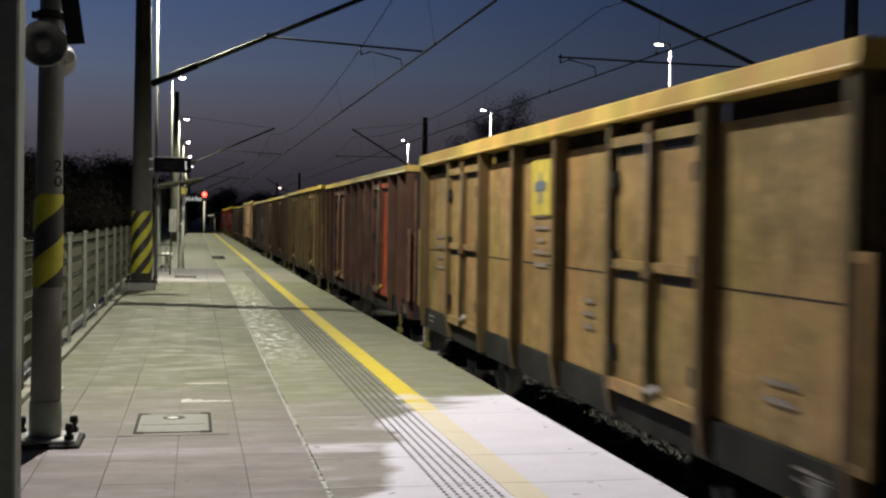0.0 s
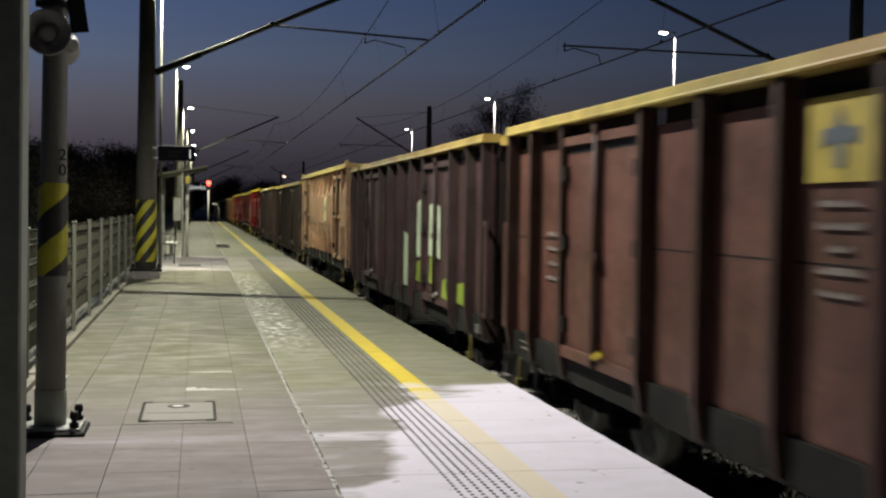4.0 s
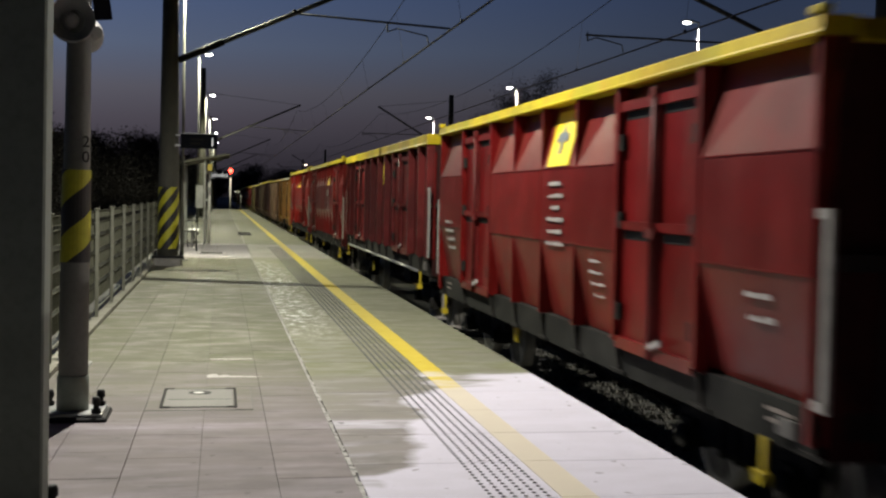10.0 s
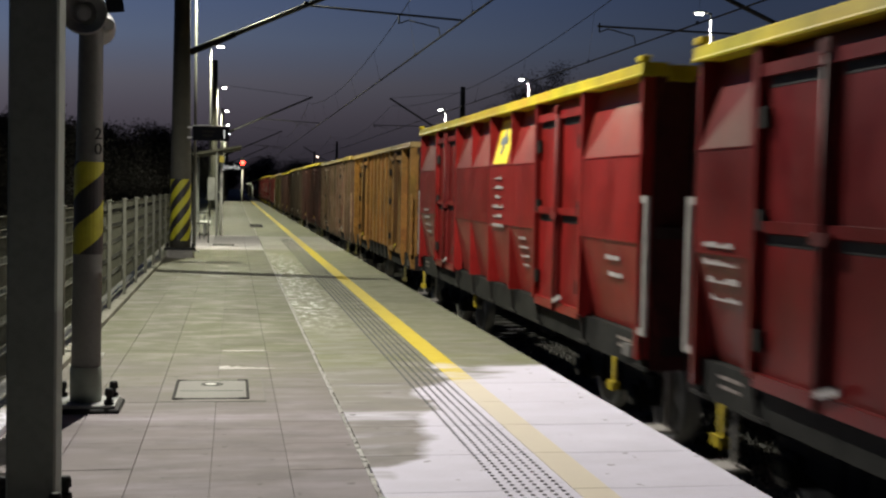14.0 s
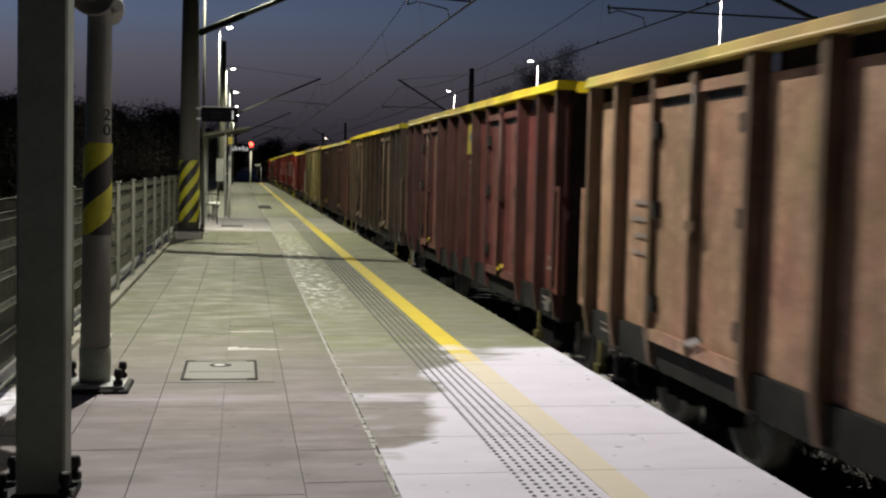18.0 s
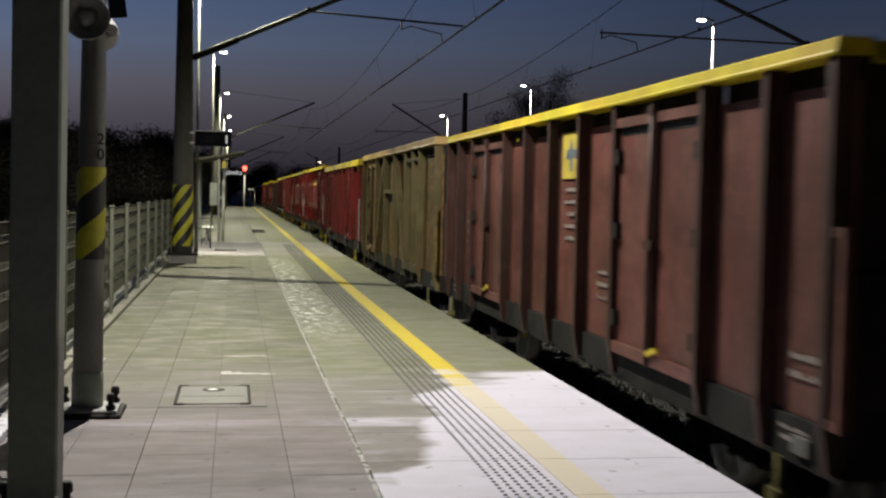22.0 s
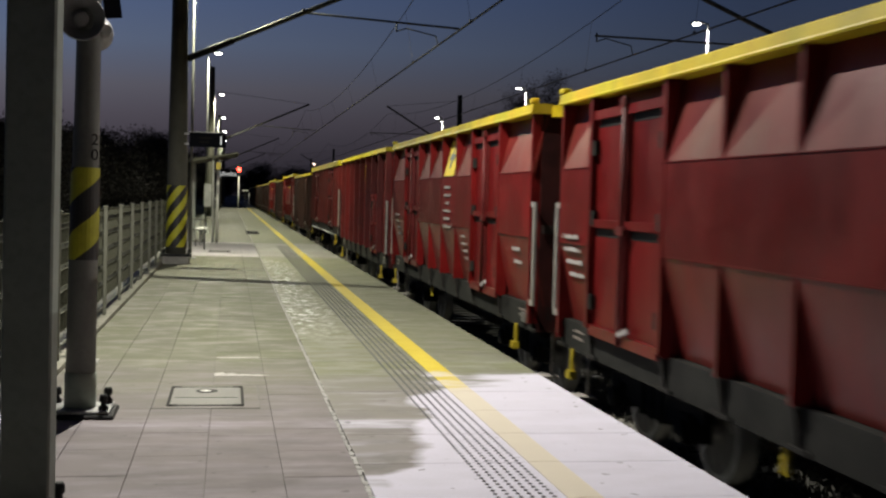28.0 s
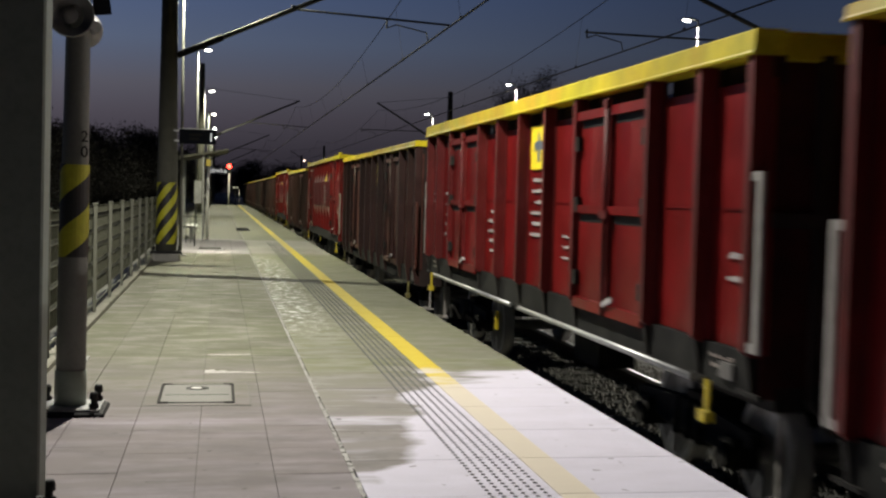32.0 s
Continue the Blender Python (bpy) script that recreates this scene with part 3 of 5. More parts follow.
for nm, wx, mx in (("overhead_line_near", 5.2, 4.95), ("overhead_line_far", 10.45, 10.6)):
    e = thing(nm.rsplit("_", 1)[0], "thin black contact and carrier wires with droppers above the track", "overhead line", "overhead lines")
    for a, b in zip(MAST_Y, MAST_Y[1:]):
        bm = bmesh.new()
        for off in (-0.02, 0.02):
            add_tube(bm, (wx + off, a, 5.74), (wx + off, b, 5.74), 0.014, sides=5)
        part("contact_wire", bm, M_wire, e)
        bm = bmesh.new()
        n = 12
        zc = [7.55 - 1.05 * (1 - (2 * i / n - 1) ** 2) for i in range(n + 1)]
        rings = [[bm.verts.new((mx + 0.013 * math.cos(q * 1.2566), a + (b - a) * i / n, zc[i] + 0.013 * math.sin(q * 1.2566))) for q in range(5)] for i in range(n + 1)]
        for p, q in zip(rings, rings[1:]):
            for j in range(5):
                bm.faces.new((p[j], p[(j + 1) % 5], q[(j + 1) % 5], q[j]))
        part("carrier_wire", bm, M_wire, e)
        for i in range(1, n, 2):
            yy = a + (b - a) * i / n
            bm = bmesh.new()
            add_tube(bm, (mx, yy, zc[i]), (wx, yy, 5.74), 0.004, sides=4)
            add_box(bm, wx - 0.03, wx + 0.03, yy - 0.03, yy + 0.03, 5.72, 5.80)
            part("dropper", bm, M_wire, e)

# ---- platform lamps ----


def lamp_head(e, sgn, reach):
    tube_part("arm", (0, 0, LAMP_Z - 0.02), (sgn * (reach - 0.24), 0, LAMP_Z), 0.03, M_pole, e)
    bm = bmesh.new()
    x0, x1 = sorted((sgn * (reach - 0.26), sgn * (reach + 0.20)))
    add_prism(bm, [(x0, LAMP_Z - 0.02), (x1, LAMP_Z - 0.02), (x1 - 0.05, LAMP_Z + 0.04), (x0 + 0.05, LAMP_Z + 0.04)], "y", -0.12, 0.12)
    part("head", bm, M_pole, e, bevel=0.01)
    bm = bmesh.new()
    add_lathe(bm, [(0.09, 0.0), (0.11, -0.012), (0.10, -0.032), (0.06, -0.046), (0.02, -0.05)], 18, Matrix.Translation((sgn * reach, 0, LAMP_Z - 0.022)) @ Matrix.Diagonal((1.35, 0.8, 1, 1)))
    o = part("led_panel", bm, M_glow, e, "glowing white LED panel")
    o.visible_shadow = False


def lamp_post(x, y, sgn, group, reach=0.42):
    e = thing("lamp_post", "slim pale steel lamp post with a lit LED head", "street lamp", group, pose(x, y, 0))
    lamp_head(e, sgn, reach)
    bm = bmesh.new()
    add_tube(bm, (0, 0, 0), (0, 0, LAMP_Z), 0.050, 0.026, 14)
    part("pole", bm, M_lamp, e)
    box_part("base_plate", (-0.15, 0.15, -0.15, 0.15, 0, 0.02), M_galv, e)
    return e


for y in LEFT_LAMPS:
    lamp_post(LEFT_LAMP_X, y, 1, "lamps on the platform")
lamp_post(-1.47, 12.9, 1, "lamps on the platform", 1.12)
for y in RIGHT_LAMPS:
    lamp_post(RIGHT_LAMP_X, y, -1, "lamps on the opposite platform")

# ---- poles by the camera ----
pole = thing("loudspeaker_pole", "grey steel pole with hazard bands and two horn loudspeakers", "pole", m=pose(-1.15, 9.92, 0, 0, 0.55, 0))
bm = bmesh.new()
add_lathe(bm, [(0.118, 0.06), (0.112, 1.2), (0.098, 2.4), (0.092, 3.3), (0.09, 4.6)], 28)
part("shaft", bm, M_pole, pole)
bm = bmesh.new()
add_lathe(bm, [(0.124, 0.06), (0.124, 0.335), (0.120, 0.34)], 28)
part("foot_sleeve", bm, M_post, pole, "darker painted sleeve")
box_part("rubber_pad", (-0.285, 0.285, -0.27, 0.27, -0.02, 0.035), M_black, pole, "thick black pad", 0.012)
box_part("base_plate", (-0.25, 0.25, -0.23, 0.23, 0.035, 0.062), M_galv, pole, "bare steel foot plate", 0.006)
bm = bmesh.new()
add_tube(bm, (0, 0, 0.06), (0, 0, 0.185), 0.022, sides=8)
add_lathe(bm, [(0.038, 0.062), (0.038, 0.095), (0.03, 0.1)], 6)
add_lathe(bm, [(0.034, 0.13), (0.034, 0.17), (0.026, 0.19)], 6)
bolt = part("bolt", bm, M_black, pole)
bolt.matrix_basis = pose(-0.2, -0.18, 0)
for sx, sy in ((0.2, -0.18), (-0.2, 0.18), (0.2, 0.18)):
    again(bolt, pole, pose(sx, sy, 0))
hazard_bands(pole, lambda z: 0.116 - 0.004 * z, 1.24, 1.97, 2.38, 0, 0.8, 0.20)
words("number", "2", 0.125, M_black, pole, Matrix.Rotation(radians(23), 4, "Z") @ pose(0.005, -0.108, 2.15, 90, 0, 0), "black stencilled number")
words("number", "0", 0.125, M_black, pole, Matrix.Rotation(radians(23), 4, "Z") @ pose(0.005, -0.110, 2.03, 90, 0, 0), "black stencilled number")
for nm, m in (("horn_loudspeaker", pose(-0.055, -0.10, 3.125, 90, 0, 12)), ("horn_loudspeaker", pose(0.06, 0.14, 3.06, 90, 0, 205) @ Matrix.Scale(0.82, 4))):
    bm = bmesh.new()
    add_lathe(bm, [(0.160, 0.085), (0.172, 0.10), (0.18, 0.09), (0.172, 0.08), (0.12, 0.0), (0.075, -0.06), (0.07, -0.20), (0.05, -0.23)], 32, None, True)
    add_lathe(bm, [(0.161, 0.086), (0.115, 0.02), (0.085, -0.02), (0.08, -0.03)], 32, None, True)
    add_lathe(bm, [(0.062, -0.03), (0.062, 0.03), (0.05, 0.05), (0.02, 0.055)], 24)
    bm.transform(m)
    h = part(nm, bm, M_horn, pole, "grey horn loudspeaker")
bm = bmesh.new()
add_lathe(bm, [(0.12, 3.34), (0.12, 3.40)], 24)
add_box(bm, 0.10, 0.20, -0.02, 0.02, 3.345, 3.395)
add_box(bm, -0.15, -0.10, -0.03, 0.03, 3.345, 3.395)
part("clamp", bm, M_black, pole, "black clamp")
bm = bmesh.new()
add_box(bm, -0.065, 0.065, -0.015, 0.015, 3.14, 4.3)
bm.transform(pose(0.19, -0.14, 0, 0, 0, 20) @ pose(0, 0, 3.2) @ pose(0, 0, 0, 0, -9, 0) @ pose(0, 0, -3.2))
part("sign_plate", bm, M_sign, pole, "dark back of a sign plate")

near = thing("steel_post", "dark grey square steel post with a bolted foot plate", "post", m=pose(-1.03, 6.62, 0, 0, 0.25, 0))
box_part("shaft", (-0.125, 0.125, -0.125, 0.125, 0.05, 5.2), M_post, near, bevel=0.012)
box_part("base_plate", (-0.25, 0.165, -0.24, 0.25, 0.0, 0.045), M_black, near, bevel=0.006)
for sx in (-0.19, 0.135):
    for sy in (-0.18, 0.19):
        o = again(bolt, near, pose(sx, sy, 0))

# ---- things on the platform ----
sign = thing("platform_sign", "small dark platform number sign fixed to the mast", "sign", m=pose(-1.02, 30.62, 2.92))
box_part("panel", (0.0, 0.90, -0.05, 0.05, 0.0, 0.36), M_sign, sign, bevel=0.008)
box_part("top_edge", (0.0, 0.90, -0.055, 0.055, 0.362, 0.38), M_galv, sign)
words("numeral", "1", 0.30, M_board, sign, pose(0.70, -0.056, 0.07, 90, 0, 0), "white numeral with an added glow", 0.001)
for z in (0.20, 0.10):
    box_part("lettering_bar", (0.24, 0.52 + (0.04 if z > 0.15 else -0.03), -0.054, -0.051, z, z + 0.05), M_iron, sign, "dim unreadable lettering")
for z in (0.05, 0.30):
    box_part("bracket", (-0.12, 0.02, -0.03, 0.03, z, z + 0.04), M_galv, sign)

shelter = thing("shelter", "glass platform shelter with a thin sloping roof", "shelter", m=pose(-1.45, 43.4, 0))
bm = bmesh.new()
add_prism(bm, [(0.0, 2.86), (1.72, 3.20), (1.72, 3.26), (0.0, 2.95)], "y", 0, 4.4)
part("roof", bm, M_mast, shelter, "thin pale sloping roof")
for i in range(4):
    for x in (0.12, 0.85):
        y = 0.2 + i * 1.33
        box_part("post", (x - 0.025, x + 0.025, y - 0.025, y + 0.025, 0, 2.9 + 0.19 * x), M_galv, shelter)
for i in range(3):
    y = 0.25 + i * 1.33
    box_part("glass_pane", (0.115, 0.125, y, y + 1.23, 0.25, 2.6), M_glass, shelter, "clear glass pane").visible_shadow = False
for y in (0.2, 4.19):
    box_part("glass_pane", (0.17, 0.82, y - 0.005, y + 0.005, 0.25, 2.6), M_glass, shelter, "clear glass pane").visible_shadow = False
box_part("bench_seat", (0.22, 0.62, 0.6, 3.8, 0.42, 0.47), M_galv, shelter)
for y in (0.9, 2.2, 3.5):
    box_part("bench_leg", (0.38, 0.46, y, y + 0.06, 0, 0.42), M_galv, shelter)
box_part("notice_case", (0.55, 0.80, 0.14, 0.18, 1.3, 2.1), M_galv, shelter, "grey notice case")
box_part("roof_sign", (0.95, 1.1, 0.05, 0.09, 2.62, 2.86), M_logo_old, shelter, "small yellow plate")

guard = thing("tubular_rail", "low white tubular guard rail beside the shelter", "railing", m=pose(-1.32, 38.8, 0))
for a, b in (((0, 0, 0.0), (0, 0, 0.95)), ((0.55, 0, 0.0), (0.55, 0, 0.90)), ((0, 0, 0.95), (0.50, 0, 0.95)), ((0.50, 0, 0.95), (0.55, 0, 0.90)), ((0.0, 0, 0.62), (0.55, 0, 0.62))):
    tube_part("tube", a, b, 0.024, M_lamp, guard)
for x in (0.14, 0.28, 0.42):
    tube_part("upright", (x, 0, 0.1), (x, 0, 0.95), 0.010, M_lamp, guard)

name_sign = thing("station_sign", "station name sign with white letters on a pale post", "sign", m=pose(-0.45, 45.2, 0))
tube_part("post", (0, 0, 0), (0, 0, 3.05), 0.055, M_white, name_sign)
box_part("panel", (0.06, 0.72, -0.02, 0.02, 2.36, 2.66), M_sign, name_sign, bevel=0.006)
words("lettering", "jówka", 0.25, M_board, name_sign, pose(0.075, -0.026, 2.43, 90, 0, 0), "white letters with an added glow", 0.001)
for z in (1.55, 2.55):
    box_part("clip", (-0.12, 0.0, -0.03, 0.03, z, z + 0.06), M_white, name_sign)

sig = thing("signal", "railway signal on a pale post showing red", "railway signal", m=pose(1.02, 147.6, -1.1))
tube_part("post", (0, 0, 0), (0, 0, 5.0), 0.10, M_white, sig, "pale painted post")
box_part("head", (-0.25, 0.25, -0.1, 0.1, 4.9, 6.3), M_black, sig, bevel=0.03)
bm = bmesh.new()
add_lathe(bm, [(0.27, 0.0), (0.24, 0.06), (0.12, 0.12)], 20, pose(0, -0.10, 5.72, 90, 0, 0))
part("red_lens", bm, M_red, sig, "glowing red lens")
mark = thing("track_marker", "small white cross-shaped track marker post", "marker", m=pose(1.82, 147.4, -1.1))
tube_part("post", (0, 0, 0), (0, 0, 3.3), 0.05, M_iron, mark)
box_part("cross_board", (-0.32, 0.32, -0.02, 0.02, 3.15, 3.32), M_white, mark)
tube_part("stake", (0.45, 0, 0), (0.45, 0, 3.0), 0.04, M_galv, mark)
far_lamp = thing("far_lamp", "tiny lit lamp far down the line", "lamp", m=pose(13.6, 200.0, -1.1))
tube_part("post", (0, 0, 0), (0, 0, 7.9), 0.08, M_iron, far_lamp)
bm = bmesh.new()
add_lathe(bm, [(0.10, 0), (0.22, 0.1), (0.2, 0.25), (0.08, 0.3)], 12, pose(0, 0, 7.9))
part("bulb", bm, M_tiny, far_lamp, "glowing bulb")

cover = thing("manhole_cover", "worn cast manhole cover with a dark oval lifting hole", "manhole cover", m=pose(-0.34, 0.14, 0))
box_part("surround", (-0.26, 0.62, 10.02, 11.22, -0.09, 0.004), M_tile, cover, "concrete surround", 0.003)
bm = bmesh.new()
for x in (-0.152, 0.470):
    add_box(bm, x, x + 0.024, 10.125, 11.085, -0.02, 0.012)
for y in (10.12, 11.072):
    add_box(bm, -0.145, 0.485, y, y + 0.014, -0.02, 0.010)
for x, w in ((-0.145, 0.085), (0.40, 0.085)):
    for y in (10.10, 11.06):
        add_box(bm, x, x + w, y, y + 0.05, -0.02, 0.013)
part("frame", bm, M_iron, cover, "dark worn frame with heavy corners")
for d in ((-0.268, -0.258, 10.01, 11.23), (0.618, 0.628, 10.01, 11.23), (-0.258, 0.618, 10.008, 10.02), (-0.258, 0.618, 11.22, 11.232)):
    box_part("joint", (*d, -0.02, 0.0035), M_bed, cover, "dark joint round the surround")
box_part("lid", (-0.124, 0.464, 10.14, 11.07, -0.02, 0.009), M_cover, cover, bevel=0.003)
box_part("lid_seam", (-0.10, 0.44, 10.50, 10.512, 0.0, 0.0105), M_iron, cover)
bm = bmesh.new()
add_lathe(bm, [(0.10, 0.006), (0.10, 0.012), (0.085, 0.0125)], 20, Matrix.Translation((0.17, 10.86, 0)) @ Matrix.Diagonal((1, 0.95, 1, 1)))
part("lifting_hole", bm, M_black, cover, "dark oval hole")
bm = bmesh.new()
add_lathe(bm, [(0.05, 0.01), (0.05, 0.015), (0.035, 0.016)], 14, Matrix.Translation((0.16, 10.84, 0)))
part("hole_plug", bm, M_galv, cover, "worn steel plug")
for y, wide, x0, x1 in ((13.25, (0.07, 0.09), -0.105, 0.36), (11.95, (0.26, 0.05), -0.12, 0.42)):
    bm = bmesh.new()
    rng = random.Random(int(y * 100))
    n = 18
    xs = [x0 + (x1 - x0) * i / n for i in range(n + 1)]
    near_side = [y + rng.uniform(0, 0.03) for _ in xs]
    far_side = [y + (wide[0] + (wide[1] - wide[0]) * i / n) * rng.uniform(0.55, 1.1) for i in range(n + 1)]
    add_prism(bm, list(zip(xs, near_side)) + list(zip(xs, far_side))[::-1], "z", -0.002, 0.004)
    tagged(part("frost_strip", bm, M_rime, None), "thin ragged white frost along a tile joint", "frost", "frost strips")

copy_thing(cover, pose(-0.45, 26.9, 0))
# stands for a dark patch on the platform; the grate itself is assumed
drain = thing("drain_grate", "dark patch on the platform, built as a steel drain grate", "drain grate", m=pose(1.05, 54.0, 0))
box_part("frame", (-0.30, 0.30, 0.0, 4.6, -0.05, 0.006), M_iron, drain)
for i in range(22):
    box_part("bar", (-0.26, 0.26, 0.10 + i * 0.2, 0.16 + i * 0.2, 0.0, 0.012), M_black, drain)

# ---- wagons ----
PAINTS = {
    "tan": (0.275, 0.184, 0.072), "gold": (0.185, 0.122, 0.046), "brownred": (0.105, 0.042, 0.032), "plum": (0.084, 0.051, 0.050),
    "pink": (0.350, 0.222, 0.142), "olive": (0.124, 0.084, 0.054), "red": (0.122, 0.005, 0.005), "wine": (0.185, 0.011, 0.010),
    "orange": (0.275, 0.141, 0.032), "rosetan": (0.335, 0.215, 0.138), "darkred": (0.118, 0.041, 0.034), "mauve": (0.078, 0.053, 0.042),
    "timber": (0.162, 0.099, 0.029), "crimson": (0.100, 0.0050, 0.0050), "brick": (0.160, 0.078, 0.048), "rust": (0.069, 0.020, 0.014), "umber": (0.112, 0.054, 0.040), "coral": (0.185, 0.070, 0.050),
}
RIMS = {"ochre": (0.42, 0.30, 0.065), "dull": (0.347, 0.267, 0.067), "yellow": (0.455, 0.360, 0.008), "pale": (0.440, 0.360, 0.133), "tan": (0.30, 0.215, 0.085)}
P_MAT = {k: wagon_paint("paint_" + k, c, 0.35 if k in ("red", "wine", "crimson") else 0.6, 0.15 if k in ("red", "wine", "crimson") else 0.75 if k == "timber" else 0.45, 0.14 if k in ("red", "wine", "crimson") else 0.0, 0.0, 0.8 if k == "timber" else 0.0 if k in ("red", "wine", "crimson") else 0.35) for k, c in PAINTS.items()}
# red slopes: lamp glare tinted into the paint, weaker on the lower panels
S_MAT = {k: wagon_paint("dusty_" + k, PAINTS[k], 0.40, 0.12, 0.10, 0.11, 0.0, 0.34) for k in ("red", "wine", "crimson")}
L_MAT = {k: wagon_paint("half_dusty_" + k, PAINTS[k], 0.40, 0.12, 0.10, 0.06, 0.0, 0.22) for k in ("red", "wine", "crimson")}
# side posts: panel paint darkened, the shade on their faces put into the colour
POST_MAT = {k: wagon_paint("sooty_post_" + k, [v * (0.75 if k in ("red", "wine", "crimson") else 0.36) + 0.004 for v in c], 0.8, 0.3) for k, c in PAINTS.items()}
R_MAT = {k: wagon_paint("rim_" + k, c, 0.25, 0.2) for k, c in RIMS.items()}
B = [5.24, 19.12, 32.96, 46.67, 60.94, 75.20, 89.17, 103.73, 118.16, 131.88, 146.49, 160.60, 174.29, 186.68, 200.14, 213.52, 227.23, 241.53, 254.98, 269.30, 283.74, 297.04, 309.17, 323.11, 337.19, 351.27, 365.34, 379.42, 393.49, 407.57, 421.65, 435.72, 449.80, 463.88, 477.95, 492.03]
TRAIN = [(0, 0.00), (2, 23.75), (4, 46.98), (6, 69.54), (8, 91.47), (10, 112.20), (12, 132.08), (14, 151.30), (16, 169.86), (18, 187.70), (20, 204.52), (22, 221.27), (24, 238.13), (26, 254.33), (28, 270.75), (30, 286.98), (32, 302.32)]
HALF_GAP = 0.61
# kind, paint, rim, height of the rim above the rail, height of the sides' foot, plate, panel in another paint
WAGONS = [
    ("E", "tan", "ochre", 3.37, 1.0, "old", ""), ("A", "brick", "dull", 3.28, 1.0, "old", "orange"), ("A", "gold", "ochre", 3.33, 1.0, "old", ""),
    ("A", "umber", "dull", 3.30, 1.0, "old", ""), ("A", "plum", "dull", 3.30, 1.0, "", "tag"), ("B", "pink", "pale", 3.45, 1.12, "old", ""),
    ("A", "mauve", "dull", 3.30, 1.0, "old", ""), ("A", "plum", "yellow", 3.36, 1.0, "old", ""), ("G", "red", "yellow", 3.48, 1.12, "new", ""),
    ("A", "red", "yellow", 3.45, 1.32, "new", ""), ("B", "crimson", "yellow", 3.48, 1.12, "new", ""), ("G", "wine", "yellow", 3.48, 1.12, "new", ""),
    ("C", "orange", "tan", 3.30, 1.05, "", ""), ("A", "rosetan", "dull", 3.33, 1.0, "old", ""), ("A", "darkred", "yellow", 3.40, 1.0, "old", "faded"),
    ("A", "olive", "yellow", 3.40, 1.0, "old", ""), ("A", "brownred", "yellow", 3.33, 1.0, "old", ""), ("D", "timber", "tan", 3.40, 0.95, "", ""),
    ("E", "red", "yellow", 3.36, 1.0, "new", ""), ("B", "crimson", "yellow", 3.48, 1.12, "new", ""), ("G", "red", "yellow", 3.48, 1.12, "new", ""),
    ("F", "red", "yellow", 3.48, 1.05, "new", ""), ("A", "red", "yellow", 3.50, 1.34, "new", ""), ("A", "rust", "yellow", 3.33, 1.0, "old", ""),
    ("B", "red", "yellow", 3.48, 1.12, "new", ""), ("A", "rust", "yellow", 3.33, 1.0, "old", ""), ("G", "wine", "yellow", 3.48, 1.12, "new", ""),
    ("A", "brownred", "yellow", 3.33, 1.0, "old", ""), ("A", "rust", "dull", 3.33, 1.0, "", ""), ("A", "mauve", "dull", 3.33, 1.0, "old", ""),
    ("A", "brownred", "dull", 3.33, 1.0, "old", ""), ("A", "rust", "yellow", 3.33, 1.0, "", ""), ("A", "darkred", "yellow", 3.33, 1.0, "old", ""),
    ("A", "mauve", "yellow", 3.33, 1.0, "", ""), ("A", "rust", "yellow", 3.33, 1.0, "old", ""),
]
LOOK = {"tan": "faded tan", "gold": "dirty golden brown", "brownred": "dusty brown-red", "plum": "dark plum-brown", "pink": "faded pink-tan", "olive": "dull olive",
        "red": "bright red", "wine": "wine red", "orange": "faded orange", "rosetan": "pale rose-tan", "darkred": "dark red", "mauve": "sooty mauve-brown", "timber": "rusty timber-brown", "rust": "rusty dark red", "brick": "dusty brick-brown", "crimson": "deep crimson", "umber": "dusty umber-brown"}
FORM = {"A": "ribbed open freight wagon", "B": "open wagon with faceted sides", "C": "open freight wagon with fine ribs", "D": "open wagon with diagonal braces",
        "E": "open wagon with broad panels", "F": "open wagon with a low hatch", "G": "open wagon with broad faceted sides"}
OUT, PANEL, BAND = -1.452, -1.32, -1.447
RIM_TALL = {"A": 0.105, "B": 0.118, "C": 0.10, "D": 0.135, "E": 0.165, "F": 0.10, "G": 0.118}


def wheelset_mesh():
    bm = bmesh.new()
    turn = pose(0, 0, 0, 0, 90, 0)
    for s in (-1, 1):
        x = s * 0.72
        add_lathe(bm, [(0.46, -0.065), (0.46, 0.055), (0.49, 0.065), (0.49, 0.07), (0.40, 0.07), (0.36, 0.03), (0.14, 0.045), (0.12, 0.09)], 28, Matrix.Translation((x, 0, 0)) @ turn @ Matrix.Diagonal((1, 1, -s, 1)))
    add_tube(bm, (-1.05, 0, 0), (1.05, 0, 0), 0.075, sides=12)
    bmesh.ops.recalc_face_normals(bm, faces=bm.faces[:])
    n0 = len(bm.faces)
    for s in (-1, 1):
        # chalk widened to a full pale ring that also stands for light on the tyre
        for q in range(24):
            a0, a1 = q * math.pi / 12, (q + 1) * math.pi / 12
            inner = 0.19 if q in (2, 3, 14, 15) else 0.375
            bm.faces.new([bm.verts.new((s * 0.798, r * math.cos(a), r * math.sin(a))) for r, a in ((inner, a0), (0.452, a0), (0.452, a1), (inner, a1))])
    me = bpy.data.meshes.new("wheelset")
    bm.to_mesh(me)
    bm.free()
    me.materials.append(M_wheel)
    me.materials.append(M_wheelmark)
    for p in me.polygons[n0:]:
        p.material_index = 1
    return me


